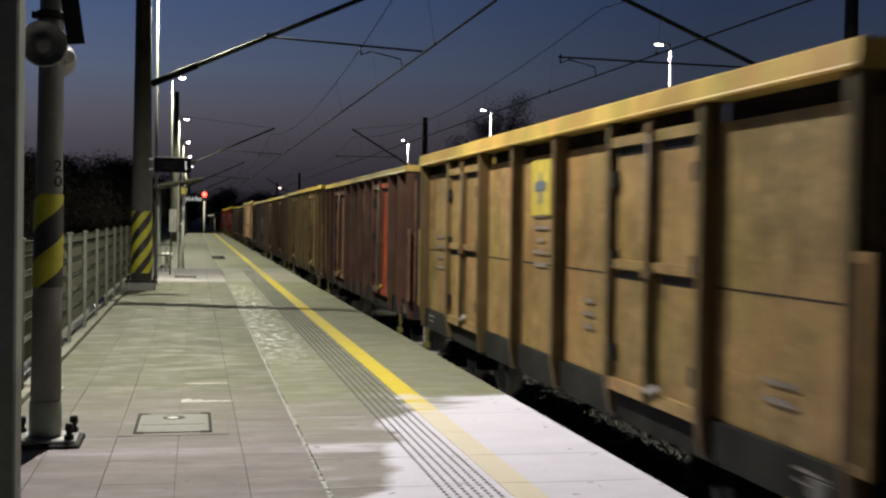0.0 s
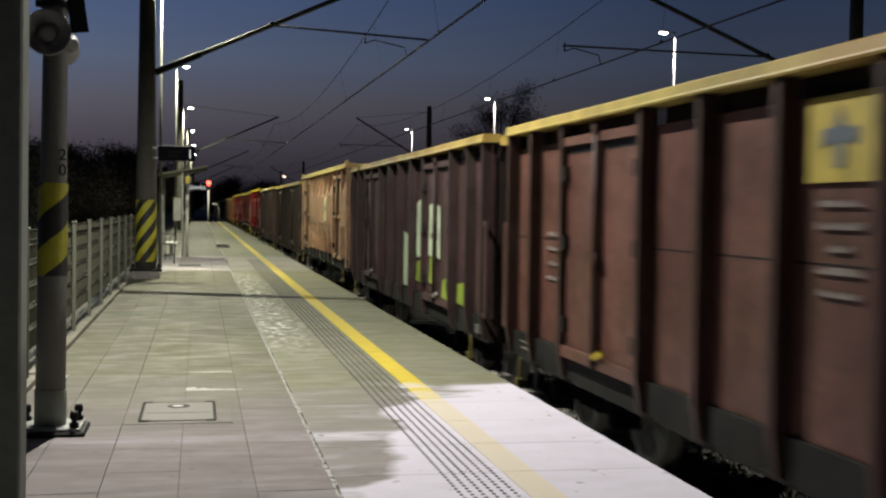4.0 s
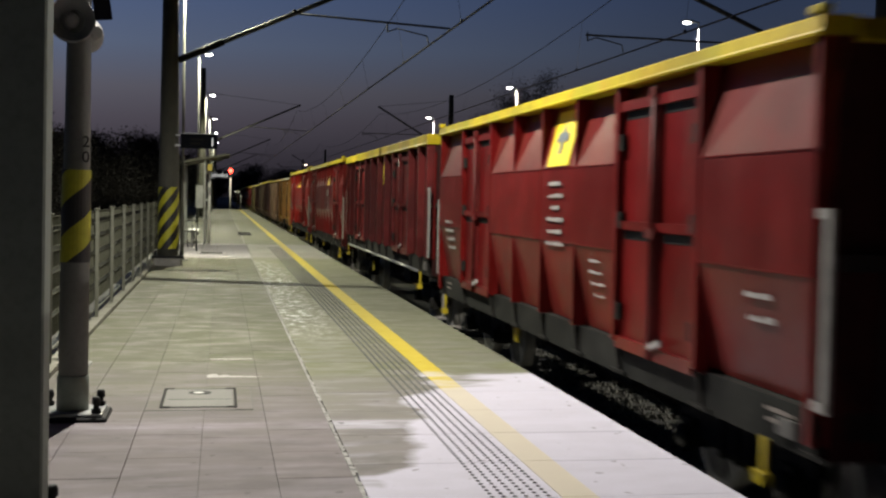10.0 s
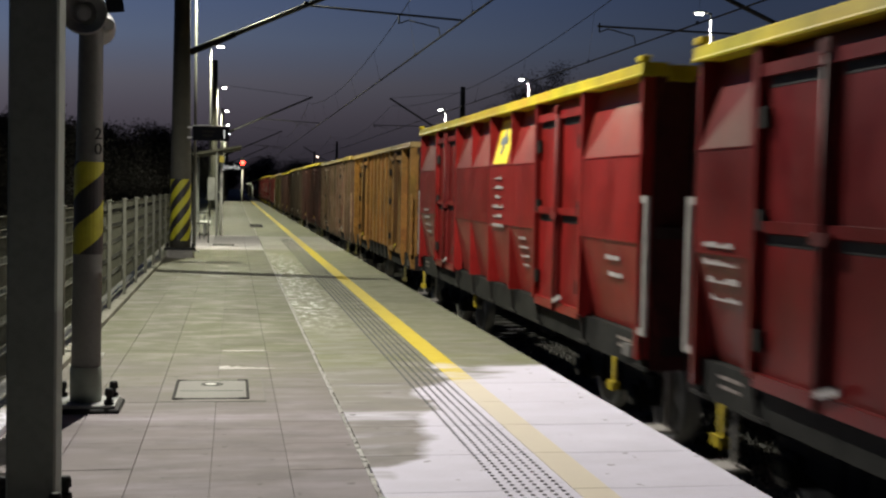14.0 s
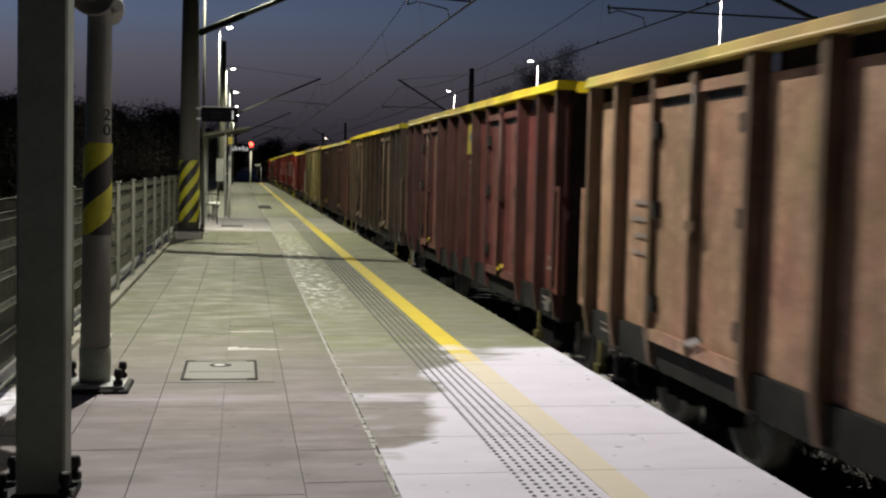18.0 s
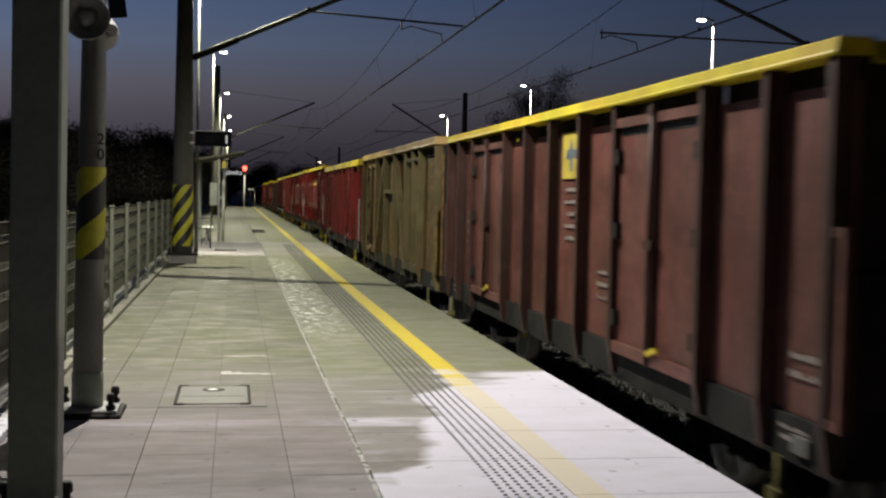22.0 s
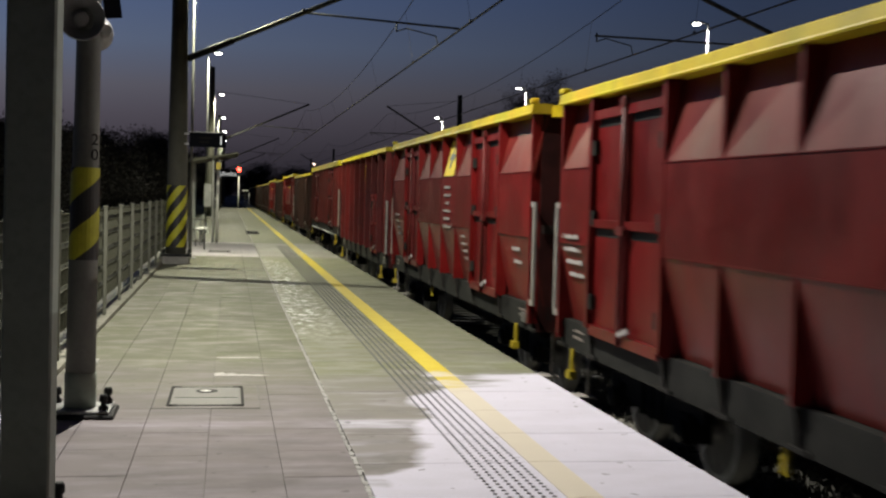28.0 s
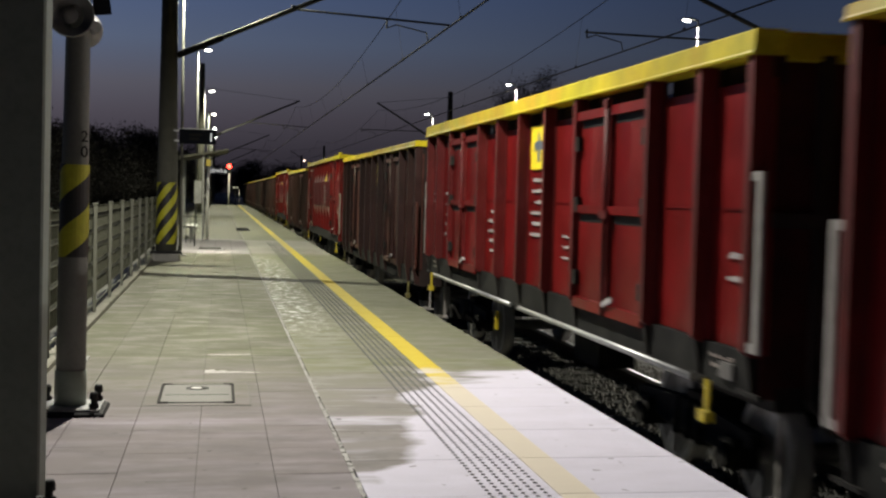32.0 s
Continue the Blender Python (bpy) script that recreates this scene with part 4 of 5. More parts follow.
def bogie_mesh():
    bm = bmesh.new()
    for s in (-1, 1):
        x = s * 1.0
        add_prism(bm, [(-1.2, 0.56), (-0.5, 0.44), (0.5, 0.44), (1.2, 0.56), (1.2, 0.66), (0.5, 0.70), (-0.5, 0.70), (-1.2, 0.66)], "x", x - 0.05, x + 0.05)
        for y in (-0.9, 0.9):
            add_box(bm, x - 0.11, x + 0.11, y - 0.11, y + 0.11, 0.36, 0.60)
            add_tube(bm, (x + s * 0.10, y, 0.46), (x + s * 0.16, y, 0.46), 0.10, sides=12)
        for y in (-0.25, 0.0, 0.25):
            add_tube(bm, (x, y, 0.40), (x, y, 0.72), 0.09, sides=10)
    add_box(bm, -1.0, 1.0, -0.18, 0.18, 0.50, 0.78)
    bmesh.ops.recalc_face_normals(bm, faces=bm.faces[:])
    me = bpy.data.meshes.new("bogie_frame")
    bm.to_mesh(me)
    bm.free()
    me.materials.append(M_iron)
    return me


WHEELSET, BOGIE = wheelset_mesh(), bogie_mesh()


def shared(name, make, material, cache={}):
    """One mesh a name, made once."""
    if name not in cache:
        bm = bmesh.new()
        make(bm)
        bmesh.ops.recalc_face_normals(bm, faces=bm.faces[:])
        cache[name] = bpy.data.meshes.new(name)
        bm.to_mesh(cache[name])
        bm.free()
        cache[name].materials.append(material)
    return cache[name]


def child(name, mesh, parent, m=None, label=""):
    o = new(name, mesh)
    o.parent = parent
    if m is not None:
        o.matrix_basis = m
    return tagged(o, label)


def make_buffer(bm):
    add_tube(bm, (0, 0, 0), (0, -0.36, 0), 0.085, sides=12)
    add_lathe(bm, [(0.21, 0.0), (0.22, 0.02), (0.20, 0.045), (0.10, 0.06)], 20, pose(0, -0.36, 0, 90, 0, 0))
    add_tube(bm, (0, 0.0, 0), (0, -0.12, 0), 0.125, sides=12)


def make_handle(bm):
    add_box(bm, -0.016, 0.016, -0.155, -0.085, 1.02, 2.22)
    add_box(bm, -0.012, 0.012, -0.085, 0.03, 2.16, 2.22)
    add_box(bm, -0.012, 0.012, -0.085, 0.03, 1.02, 1.08)


def make_step(bm):
    add_box(bm, -0.17, 0.17, -0.15, 0.15, 0.28, 0.305)
    add_box(bm, 0.10, 0.13, -0.02, 0.02, 0.305, 0.95)


def make_lever(bm):
    add_box(bm, -0.014, 0.014, -0.028, 0.028, 0.50, 0.74)
    add_box(bm, -0.05, 0.03, -0.065, 0.065, 0.44, 0.52)


def make_hook(bm):
    add_tube(bm, (0, 0, 1.05), (0, -0.42, 1.05), 0.05, sides=8)
    add_box(bm, -0.05, 0.05, -0.52, -0.36, 0.86, 1.10)


def make_mark(bm):
    pts = [(-0.045, -0.17), (0.045, -0.17), (0.06, -0.02), (0.20, -0.05), (0.20, 0.05), (0.06, 0.07), (0.0, 0.18), (-0.06, 0.07), (-0.20, 0.05), (-0.20, -0.05), (-0.06, -0.02)]
    add_prism(bm, pts, "x", -0.004, 0.0)


def make_rib(bm):
    add_prism(bm, [(0.0, -0.29), (0.0, -0.012), (-0.05, -0.012), (-0.05, -0.05), (-0.012, -0.29)], "y", -0.03, 0.03)
    add_prism(bm, [(0.0, -0.29), (0.0, -0.26), (-0.03, -0.26), (-0.03, -0.29)], "y", -0.16, 0.16)


def make_hook_cap(bm):
    add_box(bm, -0.03, 0.02, -0.045, 0.045, -0.07, 0.07)


def wagon(k, kind, paint, rim, top, foot, plate, extra):
    L = B[k + 1] - B[k] - 2 * HALF_GAP
    rng = random.Random(100 + k)
    M, R = P_MAT[paint], R_MAT[rim]
    faceted = kind in "BG"
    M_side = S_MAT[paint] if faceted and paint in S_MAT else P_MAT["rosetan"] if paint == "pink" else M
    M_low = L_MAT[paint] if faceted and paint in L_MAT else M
    e = thing("freight_wagon", f"{LOOK[paint]} {FORM[kind]}, {'yellow' if rim == 'yellow' else 'dull ochre'} top rim", "freight wagon", "wagons of the train")
    rim_h = 0.17 if foot > 1.2 else RIM_TALL[kind]
    y0, y1, zt = -L / 2, L / 2, top - rim_h + 0.005
    # bays from the leading end: plain, door or facet
    bays = {
        "A": [("p", 0.95), ("p", 1.1), ("d", 2.1)] + [("p", 1.16)] * 4 + [("d", 2.1), ("p", 1.1), ("p", 0.95)],
        "B": [("f", 1.05), ("d", 1.95)] + [("f", 1.14)] * 6 + [("d", 1.95), ("f", 1.05)],
        "C": [("p", 1.28), ("d", 2.09)] + [("r", 0.74)] * 6 + [("d", 2.09), ("p", 1.28)],
        "D": [("p", 2.0), ("t", 0.88), ("t", 1.06), ("x", 1.79), ("w", 1.67), ("y", 1.72), ("d", 1.84), ("p", 1.26)],
        "E": [("p", 2.1), ("d", 1.97)] + [("p", 1.66)] * 3 + [("d", 1.97), ("p", 2.1)],
        "F": [("p", 1.45), ("h", 1.28), ("p", 1.21), ("p", 1.33), ("p", 1.27), ("p", 1.29), ("p", 1.25), ("p", 1.4)],
        "G": [("f", 1.85), ("d", 1.9)] + [("f", 1.3)] * 4 + [("d", 1.9), ("f", 1.85)],
    }[kind]
    sc = L / sum(w for _, w in bays)
    edges, y = [y0], y0
    for _, w in bays:
        y += w * sc
        edges.append(y)
    # floor frame, sole bars, ends, far side
    box_part("underframe", (-1.22, 1.22, y0, y1, 0.95, 1.12), M_iron, e)
    box_part("sole_bar", (-1.365, -1.25, y0 + 0.05, y1 - 0.05, foot - 0.30, foot - 0.004), M_sole, e)
    box_part("sole_bar", (1.20, 1.30, y0 + 0.05, y1 - 0.05, foot - 0.30, foot - 0.004), M_iron, e)
    for ya, s in ((y0, 1), (y1, -1)):
        bm = bmesh.new()
        a, b = sorted((ya, ya + s * 0.05))
        add_box(bm, -1.33, 1.33, a, b, foot - 0.3, zt)
        # unlit look of the ends comes from this dark colour
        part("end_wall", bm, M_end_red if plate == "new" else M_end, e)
        bm = bmesh.new()
        a, b = sorted((ya - s * 0.07, ya - s * 0.002))
        for x in (-0.95, -0.3, 0.3, 0.95):
            add_box(bm, x - 0.05, x + 0.05, a, b, foot - 0.3, zt)
        add_box(bm, -1.3, 1.3, a, b, foot + 0.85, foot + 0.95)
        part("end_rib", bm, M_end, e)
    bm = bmesh.new()
    add_box(bm, 1.33, 1.36, y0, y1, foot, zt)
    for y in edges:
        add_box(bm, 1.36, 1.44, y - 0.05, y + 0.05, foot, zt)
    part("far_side", bm, M, e)
    # side towards the platform, bay by bay
    H = zt - foot
    for i, (what, _) in enumerate(bays):
        a, b = edges[i] + 0.04, edges[i + 1] - 0.04
        if i == 0:
            a = edges[0]
        if i == len(bays) - 1:
            b = edges[-1]
        mat = P_MAT["coral"] if extra == "faded" and i > 6 else M
        if what in "dh":
            mid, crown = (a + b) / 2, zt - 0.13 if what == "d" else foot + 0.55 * H
            barred = faceted or foot > 1.2 or k == 0 or what == "h"
            for p, q in ((a, mid - 0.03), (mid + 0.03, b)):
                fresh = extra == "orange" and i == 2 and p < mid - 0.1
                coat = P_ORANGE if fresh else mat
                door = box_part("door_leaf", (-1.388, -1.328, p, q, foot - 0.06, crown), coat, e)
                heights = [(crown - 0.09, 0.085), (foot - 0.05, 0.10)] + ([(foot + 0.47 * (crown - foot), 0.075)] if barred else [])
                for z, tall in heights:
                    box_part("door_bar", (-1.436, -1.389, p + 0.01, q - 0.01, z, z + tall), coat, door)
                slots = [crown - 0.165] + ([foot + 0.47 * (crown - foot) - 0.085] if barred else [])
                for z in slots:
                    box_part("door_slot", (-1.392, -1.387, p + 0.07, q - 0.07, z, z + 0.07), M_black, door, "dark slot")
                yh = p + 0.05 if p < mid - 0.1 else q - 0.05
                for z in (foot + 0.12 * H, foot + 0.48 * H, foot + 0.83 * (crown - foot)):
                    child("hinge", shared("hinge", make_hook_cap, M_iron), door, pose(-1.415, yh, z))
            # lintel of plain sides is dark to stand for shade above the door
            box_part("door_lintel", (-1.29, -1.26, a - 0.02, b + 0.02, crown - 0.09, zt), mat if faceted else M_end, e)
            if what == "h":
                box_part("hatch_beam", (OUT, -1.336, a - 0.03, b + 0.03, crown + 0.004, crown + 0.075), mat, e)
            bm = bmesh.new()
            add_box(bm, -1.437, -1.39, mid - 0.055, mid + 0.055, foot - 0.04, crown - 0.02)
            add_tube(bm, (-1.452, mid, foot - 0.05), (-1.452, mid, crown + 0.06), 0.02, sides=8)
            add_box(bm, -1.475, -1.43, mid - 0.10, mid + 0.10, foot + 0.42 * H, foot + 0.455 * H)
            add_box(bm, -1.475, -1.43, mid - 0.05, mid + 0.05, crown - 0.03, crown + 0.05)
            part("latch_rod", bm, POST_MAT[paint], e, "dark latch post")
            bm = bmesh.new()
            add_prism(bm, [(mid - 0.30, foot + 0.10), (mid - 0.02, foot + 0.03), (mid - 0.02, foot + 0.075), (mid - 0.28, foot + 0.145)], "x", -1.468, -1.44)
            part("door_lever", bm, M_ystep if k in (1, 3, 12, 14, 16) else M_text, e, "yellow lever" if k in (1, 3, 12, 14, 16) else "pale worn lever")
        elif what == "f":
            z1, z2 = foot + 0.36 * H, foot + 0.70 * H
            xi = -1.277
            a, b = (a if i == 0 else a - 0.03), (b if i == len(bays) - 1 else b + 0.03)
            bm = bmesh.new()
            add_prism(bm, [(xi, zt), (BAND + 0.003, z2 - 0.01), (BAND + 0.04, z2 - 0.01), (xi + 0.03, zt)], "y", a, b)
            part("upper_panel", bm, M_side, e, "sloping panel, lamp glare tinted in on red paint")
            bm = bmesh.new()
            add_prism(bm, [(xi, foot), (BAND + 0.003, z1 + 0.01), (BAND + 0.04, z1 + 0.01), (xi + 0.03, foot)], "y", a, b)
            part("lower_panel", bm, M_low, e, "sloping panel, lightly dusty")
        elif what == "r":
            box_part("side_panel", (-1.385, -1.355, a - 0.04, b + 0.04, foot, zt), mat, e)
        elif what == "t":
            box_part("side_panel", (PANEL, PANEL + 0.03, a - 0.02, b + 0.02, foot, zt - 0.24), mat, e)
            # dark board stands for the shade in the gap
            box_part("gap_board", (PANEL + 0.06, PANEL + 0.08, a - 0.02, b + 0.02, zt - 0.235, zt), M_end, e, "board painted dark as shade behind the gap")
            box_part("lintel_rail", (OUT + 0.02, PANEL + 0.05, a - 0.02, b + 0.02, zt - 0.235, zt - 0.175), P_BRACE, e)
            box_part("sill_beam", (OUT - 0.01, PANEL - 0.002, a - 0.02, b + 0.02, foot - 0.10, foot + 0.05), P_BRACE, e)
        else:
            box_part("side_panel", (PANEL, PANEL + 0.03, a - 0.02, b + 0.02, foot, zt - 0.15), mat, e)
            # shade below the rim, painted as a dark strip
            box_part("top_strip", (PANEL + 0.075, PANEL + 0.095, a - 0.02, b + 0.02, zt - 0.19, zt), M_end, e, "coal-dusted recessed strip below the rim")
            if k in (0, 2, 3, 9, 18, 21, 22):
                zm = foot + (0.41 if k == 0 else 0.48) * H
                grooved = k < 4
                box_part("panel_seam", (PANEL - (0.002 if grooved else 0.010), PANEL - 0.0005, a, b, zm, zm + 0.016), M_end if grooved else mat, e, "dark seam" if grooved else "raised seam")
            if what in "xy":
                bm = bmesh.new()
                p0, p1 = ((a, foot), (b, zt)) if what == "x" else ((b, foot), (a, zt))
                d = 0.07
                add_prism(bm, [(p0[0] - d, p0[1]), (p0[0] + d, p0[1]), (p1[0] + d, p1[1]), (p1[0] - d, p1[1])], "x", OUT, PANEL - 0.014)
                part("brace", bm, P_BRACE, e)
            if what == "w":
                box_part("hatch_bar", (OUT, PANEL - 0.014, a, b, foot + 0.62 * H, foot + 0.66 * H), P_BRACE, e)
                box_part("hatch_gap", (PANEL - 0.01, PANEL - 0.003, a, b, foot + 0.53 * H, foot + 0.617 * H), M_black, e, "dark opening")
    # the plain band that runs over the fins of a faceted side, and the ridges along it
    if faceted:
        z1, z2 = foot + 0.36 * H, foot + 0.70 * H
        runs = [(edges[0], edges[1]), (edges[2], (edges[2] + edges[-3]) / 2 - 0.004), ((edges[2] + edges[-3]) / 2 + 0.004, edges[-3]), (edges[-2], edges[-1])]
        for a, b in runs:
            band = box_part("side_band", (BAND, BAND + 0.03, a + 0.03, b - 0.03, z1, z2), M, e)
            for z in (z1 - 0.004, z2 - 0.006):
                box_part("ridge", (BAND - 0.007, BAND + 0.003, a + 0.03, b - 0.03, z, z + 0.011), M, band)
    for i, y in enumerate(edges):
        inner = 0 < i < len(edges) - 1
        thin = kind == "C" and inner and bays[i - 1][0] == "r" and bays[i][0] == "r"
        fin = faceted and inner and bays[i - 1][0] == "f" and bays[i][0] == "f"
        w = 0.022 if thin else (0.026 if fin else 0.05)
        if inner:
            a, b = y - w, y + w
        else:
            a, b = (y, y + 2 * w) if i == 0 else (y - 2 * w, y)
        bm = bmesh.new()
        c = (a + b) / 2
        if fin:
            add_box(bm, BAND + 0.004, -1.265, a, b, foot, zt - 0.004)
        elif faceted and not inner:
            add_box(bm, BAND + 0.004, -1.265, c - 0.03, c + 0.03, foot - 0.2, zt - 0.004)
        elif thin:
            add_box(bm, -1.43, -1.386, a, b, foot, zt)
        else:
            low = 0.02 if faceted or plate == "new" else 0.28
            add_prism(bm, [(OUT + 0.05, foot - low), (PANEL - 0.002, foot - low), (PANEL - 0.002, zt - 0.004), (OUT, zt - 0.004), (OUT, foot + 0.02)], "y", c - 0.042, c + 0.042)
            add_prism(bm, [(PANEL - 0.014, foot), (PANEL - 0.003, foot), (PANEL - 0.003, zt - 0.006), (PANEL - 0.014, zt - 0.006)], "y", c - 0.075, c + 0.075)
        if k < 24:
            child("sole_rib", shared("sole_rib", make_rib, M_iron), e, pose(-1.366, c, foot))
        # posts of plain sides take the darkened copy of the paint
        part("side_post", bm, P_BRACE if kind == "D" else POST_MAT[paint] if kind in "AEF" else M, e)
    # rim all round
    rp = [(-1.235, top - rim_h), (-1.452, top - rim_h), (-1.476, top - rim_h - 0.006), (-1.482, top - rim_h + 0.010), (-1.470, top - rim_h + 0.026), (-1.462, top - 0.014), (-1.442, top), (-1.235, top)]
    bm = bmesh.new()
    n = 10
    jit = [rng.uniform(-0.005, 0.005) for _ in range(n + 1)]
    rings = [[bm.verts.new((x + jit[j] * 0.6, y0 - 0.03 + (L + 0.06) * j / n, z + jit[j])) for x, z in rp] for j in range(n + 1)]
    bm.faces.new(rings[0])
    bm.faces.new(rings[-1][::-1])
    for p, q in zip(rings, rings[1:]):
        for i in range(len(rp)):
            bm.faces.new((p[i], p[(i + 1) % len(rp)], q[(i + 1) % len(rp)], q[i]))
    part("top_rim", bm, R, e)
    bm = bmesh.new()
    add_prism(bm, [(-x, z) for x, z in rp], "y", y0 - 0.03, y1 + 0.03)
    part("top_rim", bm, R, e)
    for s, ya in ((1, y0), (-1, y1)):
        bm = bmesh.new()
        add_prism(bm, [(ya + s * 0.12, top - 0.01), (ya - s * 0.02, top - 0.012), (ya - s * 0.07, top - rim_h - 0.03), (ya + s * 0.12, top - rim_h - 0.05)], "x", -1.232, 1.232)
        part("end_rim", bm, R, e)
    if faceted:
        for ya in (y0 - 0.02, y1 - 0.12):
            for x in (-1.475, 1.385):
                box_part("corner_knob", (x, x + 0.09, ya, ya + 0.14, top + 0.002, top + 0.06), R, e, bevel=0.01)
    # load
    bm = bmesh.new()
    nx, ny = 7, 26
    lift = 0.22 if k in (11, 12, 22, 23) else 0.02
    g = [[bm.verts.new((-1.225 + 2.45 * i / nx, y0 + 0.1 + (L - 0.2) * j / ny,
                        top - 0.32 + (0 if i in (0, nx) or j in (0, ny) else lift * (0.6 + 0.6 * math.sin(j * 0.55)) + rng.uniform(-0.05, 0.08)))) for j in range(ny + 1)] for i in range(nx + 1)]
    for i in range(nx):
        for j in range(ny):
            bm.faces.new((g[i][j], g[i + 1][j], g[i + 1][j + 1], g[i][j + 1]))
    part("coal_load", bm, M_coal, e, "heap of black coal")
    # running gear and ends
    for yb in (-0.352 * L, 0.352 * L):
        bg = child("bogie", BOGIE, e, pose(0, yb, 0))
        for ya in (-0.9, 0.9):
            ws = child("wheelset", WHEELSET, bg, pose(0, ya, 0.46))
            spun.append((ws, ya, (B[k] + B[k + 1]) / 2 + yb))
    for s, ya in ((0, y0), (180, y1)):
        for x in (-0.875, 0.875):
            child("buffer", shared("buffer", make_buffer, M_iron), e, pose(x, ya, 1.05, 0, 0, s))
        child("coupling", shared("coupling", make_hook, M_iron), e, pose(0, ya, 0, 0, 0, s))
        sy = 1 if s == 0 else -1
        child("handrail", shared("handrail_" + (paint if plate != "new" else "new"), make_handle, M_handle if plate == "new" else M), e, pose(-1.425, ya, foot - 1.0, 0, 0, 0) @ Matrix.Diagonal((1, sy, 1, 1)))
        child("step", shared("step", make_step, M_white if paint in ("red", "wine", "crimson") else M_handle), e, pose(-1.22, ya + sy * 0.12, 0))
        child("lever", shared("lever_new" if plate == "new" else "lever_old", make_lever, M_ystep if plate == "new" else M_lever_old), e, pose(-1.43, ya + sy * 0.62, foot - 1.0))
    if foot > 1.2:
        for a, b in ((y0 + 0.9, -0.2), (0.2, y1 - 0.9)):
            tube_part("side_pipe", (-1.44, a, 1.06), (-1.44, b, 1.06), 0.028, M_galv, e, "bright steel pipe")
        for yy in (y0 + 1.2, y0 + 3.2, y1 - 3.2, y1 - 1.2):
            box_part("pipe_bracket", (-1.43, -1.36, yy - 0.04, yy + 0.04, 1.05, foot - 0.3), M_iron, e)
    box_part("brake_tank", (-0.9, -0.5, -1.6, -0.7, 0.55, 0.94), M_iron, e)
    box_part("lever", (-1.33, -1.29, 1.42, 1.48, 0.62, 0.86), M_ystep if paint in ("red", "wine", "crimson", "brownred") else M_iron, e)
    box_part("data_box", (-1.40, -1.366, y0 + 0.30, y0 + 0.52, foot - 0.22, foot - 0.11), M_cover, e, "grey data plate")
    # plates and stencils
    bi = {"A": 4, "B": 3, "C": 4, "D": 3, "E": 3, "F": 3, "G": 3}[kind]
    face = BAND if faceted else PANEL
    ym = (edges[bi] + edges[bi + 1]) / 2
    if plate and faceted and plate == "new":
        bm = bmesh.new()
        za, zb = foot + 0.71 * H, foot + 0.97 * H
        xa, xb = -1.439, -1.2955
        vs = [bm.verts.new(c) for c in ((xa - 0.012, ym - 0.40, za), (xa - 0.012, ym + 0.40, za), (xb - 0.012, ym + 0.40, zb), (xb - 0.012, ym - 0.40, zb),
                                        (xa - 0.004, ym - 0.40, za), (xa - 0.004, ym + 0.40, za), (xb - 0.004, ym + 0.40, zb), (xb - 0.004, ym - 0.40, zb))]
        for f in ((0, 1, 2, 3), (7, 6, 5, 4), (0, 4, 5, 1), (1, 5, 6, 2), (2, 6, 7, 3), (3, 7, 4, 0)):
            bm.faces.new([vs[q] for q in f])
        pl = part("plate", bm, M_logo, e, "yellow square plate with a dark mark")
        child("plate_mark", shared("plate_mark", make_mark, M_mark), pl, pose(-1.385, ym, foot + 0.84 * H, 0, 14.4, 0))
    elif plate:
        za, zb = (zt - 0.66, zt - 0.16) if kind in "AF" else (zt - 0.78, zt - 0.20)
        if faceted:
            za, zb = foot + 0.40 * H, foot + 0.70 * H
        half = min(0.36, (edges[bi + 1] - edges[bi]) / 2 - 0.10)
        pl = box_part("plate", (face - 0.024, face - 0.006, ym - half, ym + half, za, zb), M_plate_pale if faceted else M_logo if plate == "new" else M_logo_old, e, "pale worn square plate with a dark mark" if faceted else "yellow square plate with a dark mark")
        child("plate_mark", shared("plate_mark", make_mark, M_mark), pl, pose(face - 0.026, ym, (za + zb) / 2))

    # groups of stencilled lines: middle, widths, height of the first line, step, face
    groups = []

    def lines(i, widths, z, step=0.115, f=face, shift=0.0):
        groups.append(((edges[i] + edges[i + 1]) / 2 + shift, widths, z, step, f))

    nb = len(bays)
    under = foot + 0.62 * H if faceted else zt - 0.80
    if plate == "new":
        lines(bi, (0.50, 0.56, 0.30, 0.62, 0.50, 0.66), under, 0.125)
        lines(0, (0.40, 0.40), foot + 0.62, 0.16, shift=-0.1)
        if faceted:
            lines(nb - 1, (0.5, 0.6, 0.55, 0.5), foot + 0.86, 0.13)
            lines(2, (0.34, 0.4, 0.4, 0.3), foot + 0.66, 0.11)
        else:
            lines(bi - 1, (0.22, 0.20, 0.24), foot + 0.60, 0.11)
            lines(nb - 1, (0.55, 0.58), foot + 1.02, 0.12)
            lines(nb - 2, (0.5, 0.5, 0.45, 0.4, 0.55), foot + 1.02, 0.16)
            lines(bi + 2 if kind != "E" else bi + 1, (0.3, 0.55, 0.5, 0.36, 0.28), foot + 0.80, 0.13)
    elif plate == "old":
        lines(bi, (0.46, 0.50, 0.26, 0.52, 0.44), under, 0.13)
        lines(0, (0.40, 0.44), foot + 0.36, 0.12)
        lines(bi - 1, (0.30, 0.34, 0.28), foot + 0.62, 0.12)
        lines(nb - 2 if kind == "A" else nb - 1, (0.44, 0.5, 0.4, 0.5), foot + 1.1, 0.15)
    if extra == "faded":
        lines(nb - 1, (0.40, 0.50, 0.44, 0.36), foot + 1.62, 0.13)
        lines(nb - 2, (0.50, 0.46), foot + 1.60, 0.14)
    if extra == "tag":
        lines(nb - 2, (0.60, 0.62, 0.64, 0.60, 0.62, 0.55, 0.40, 0.48), foot + 1.42, 0.16)
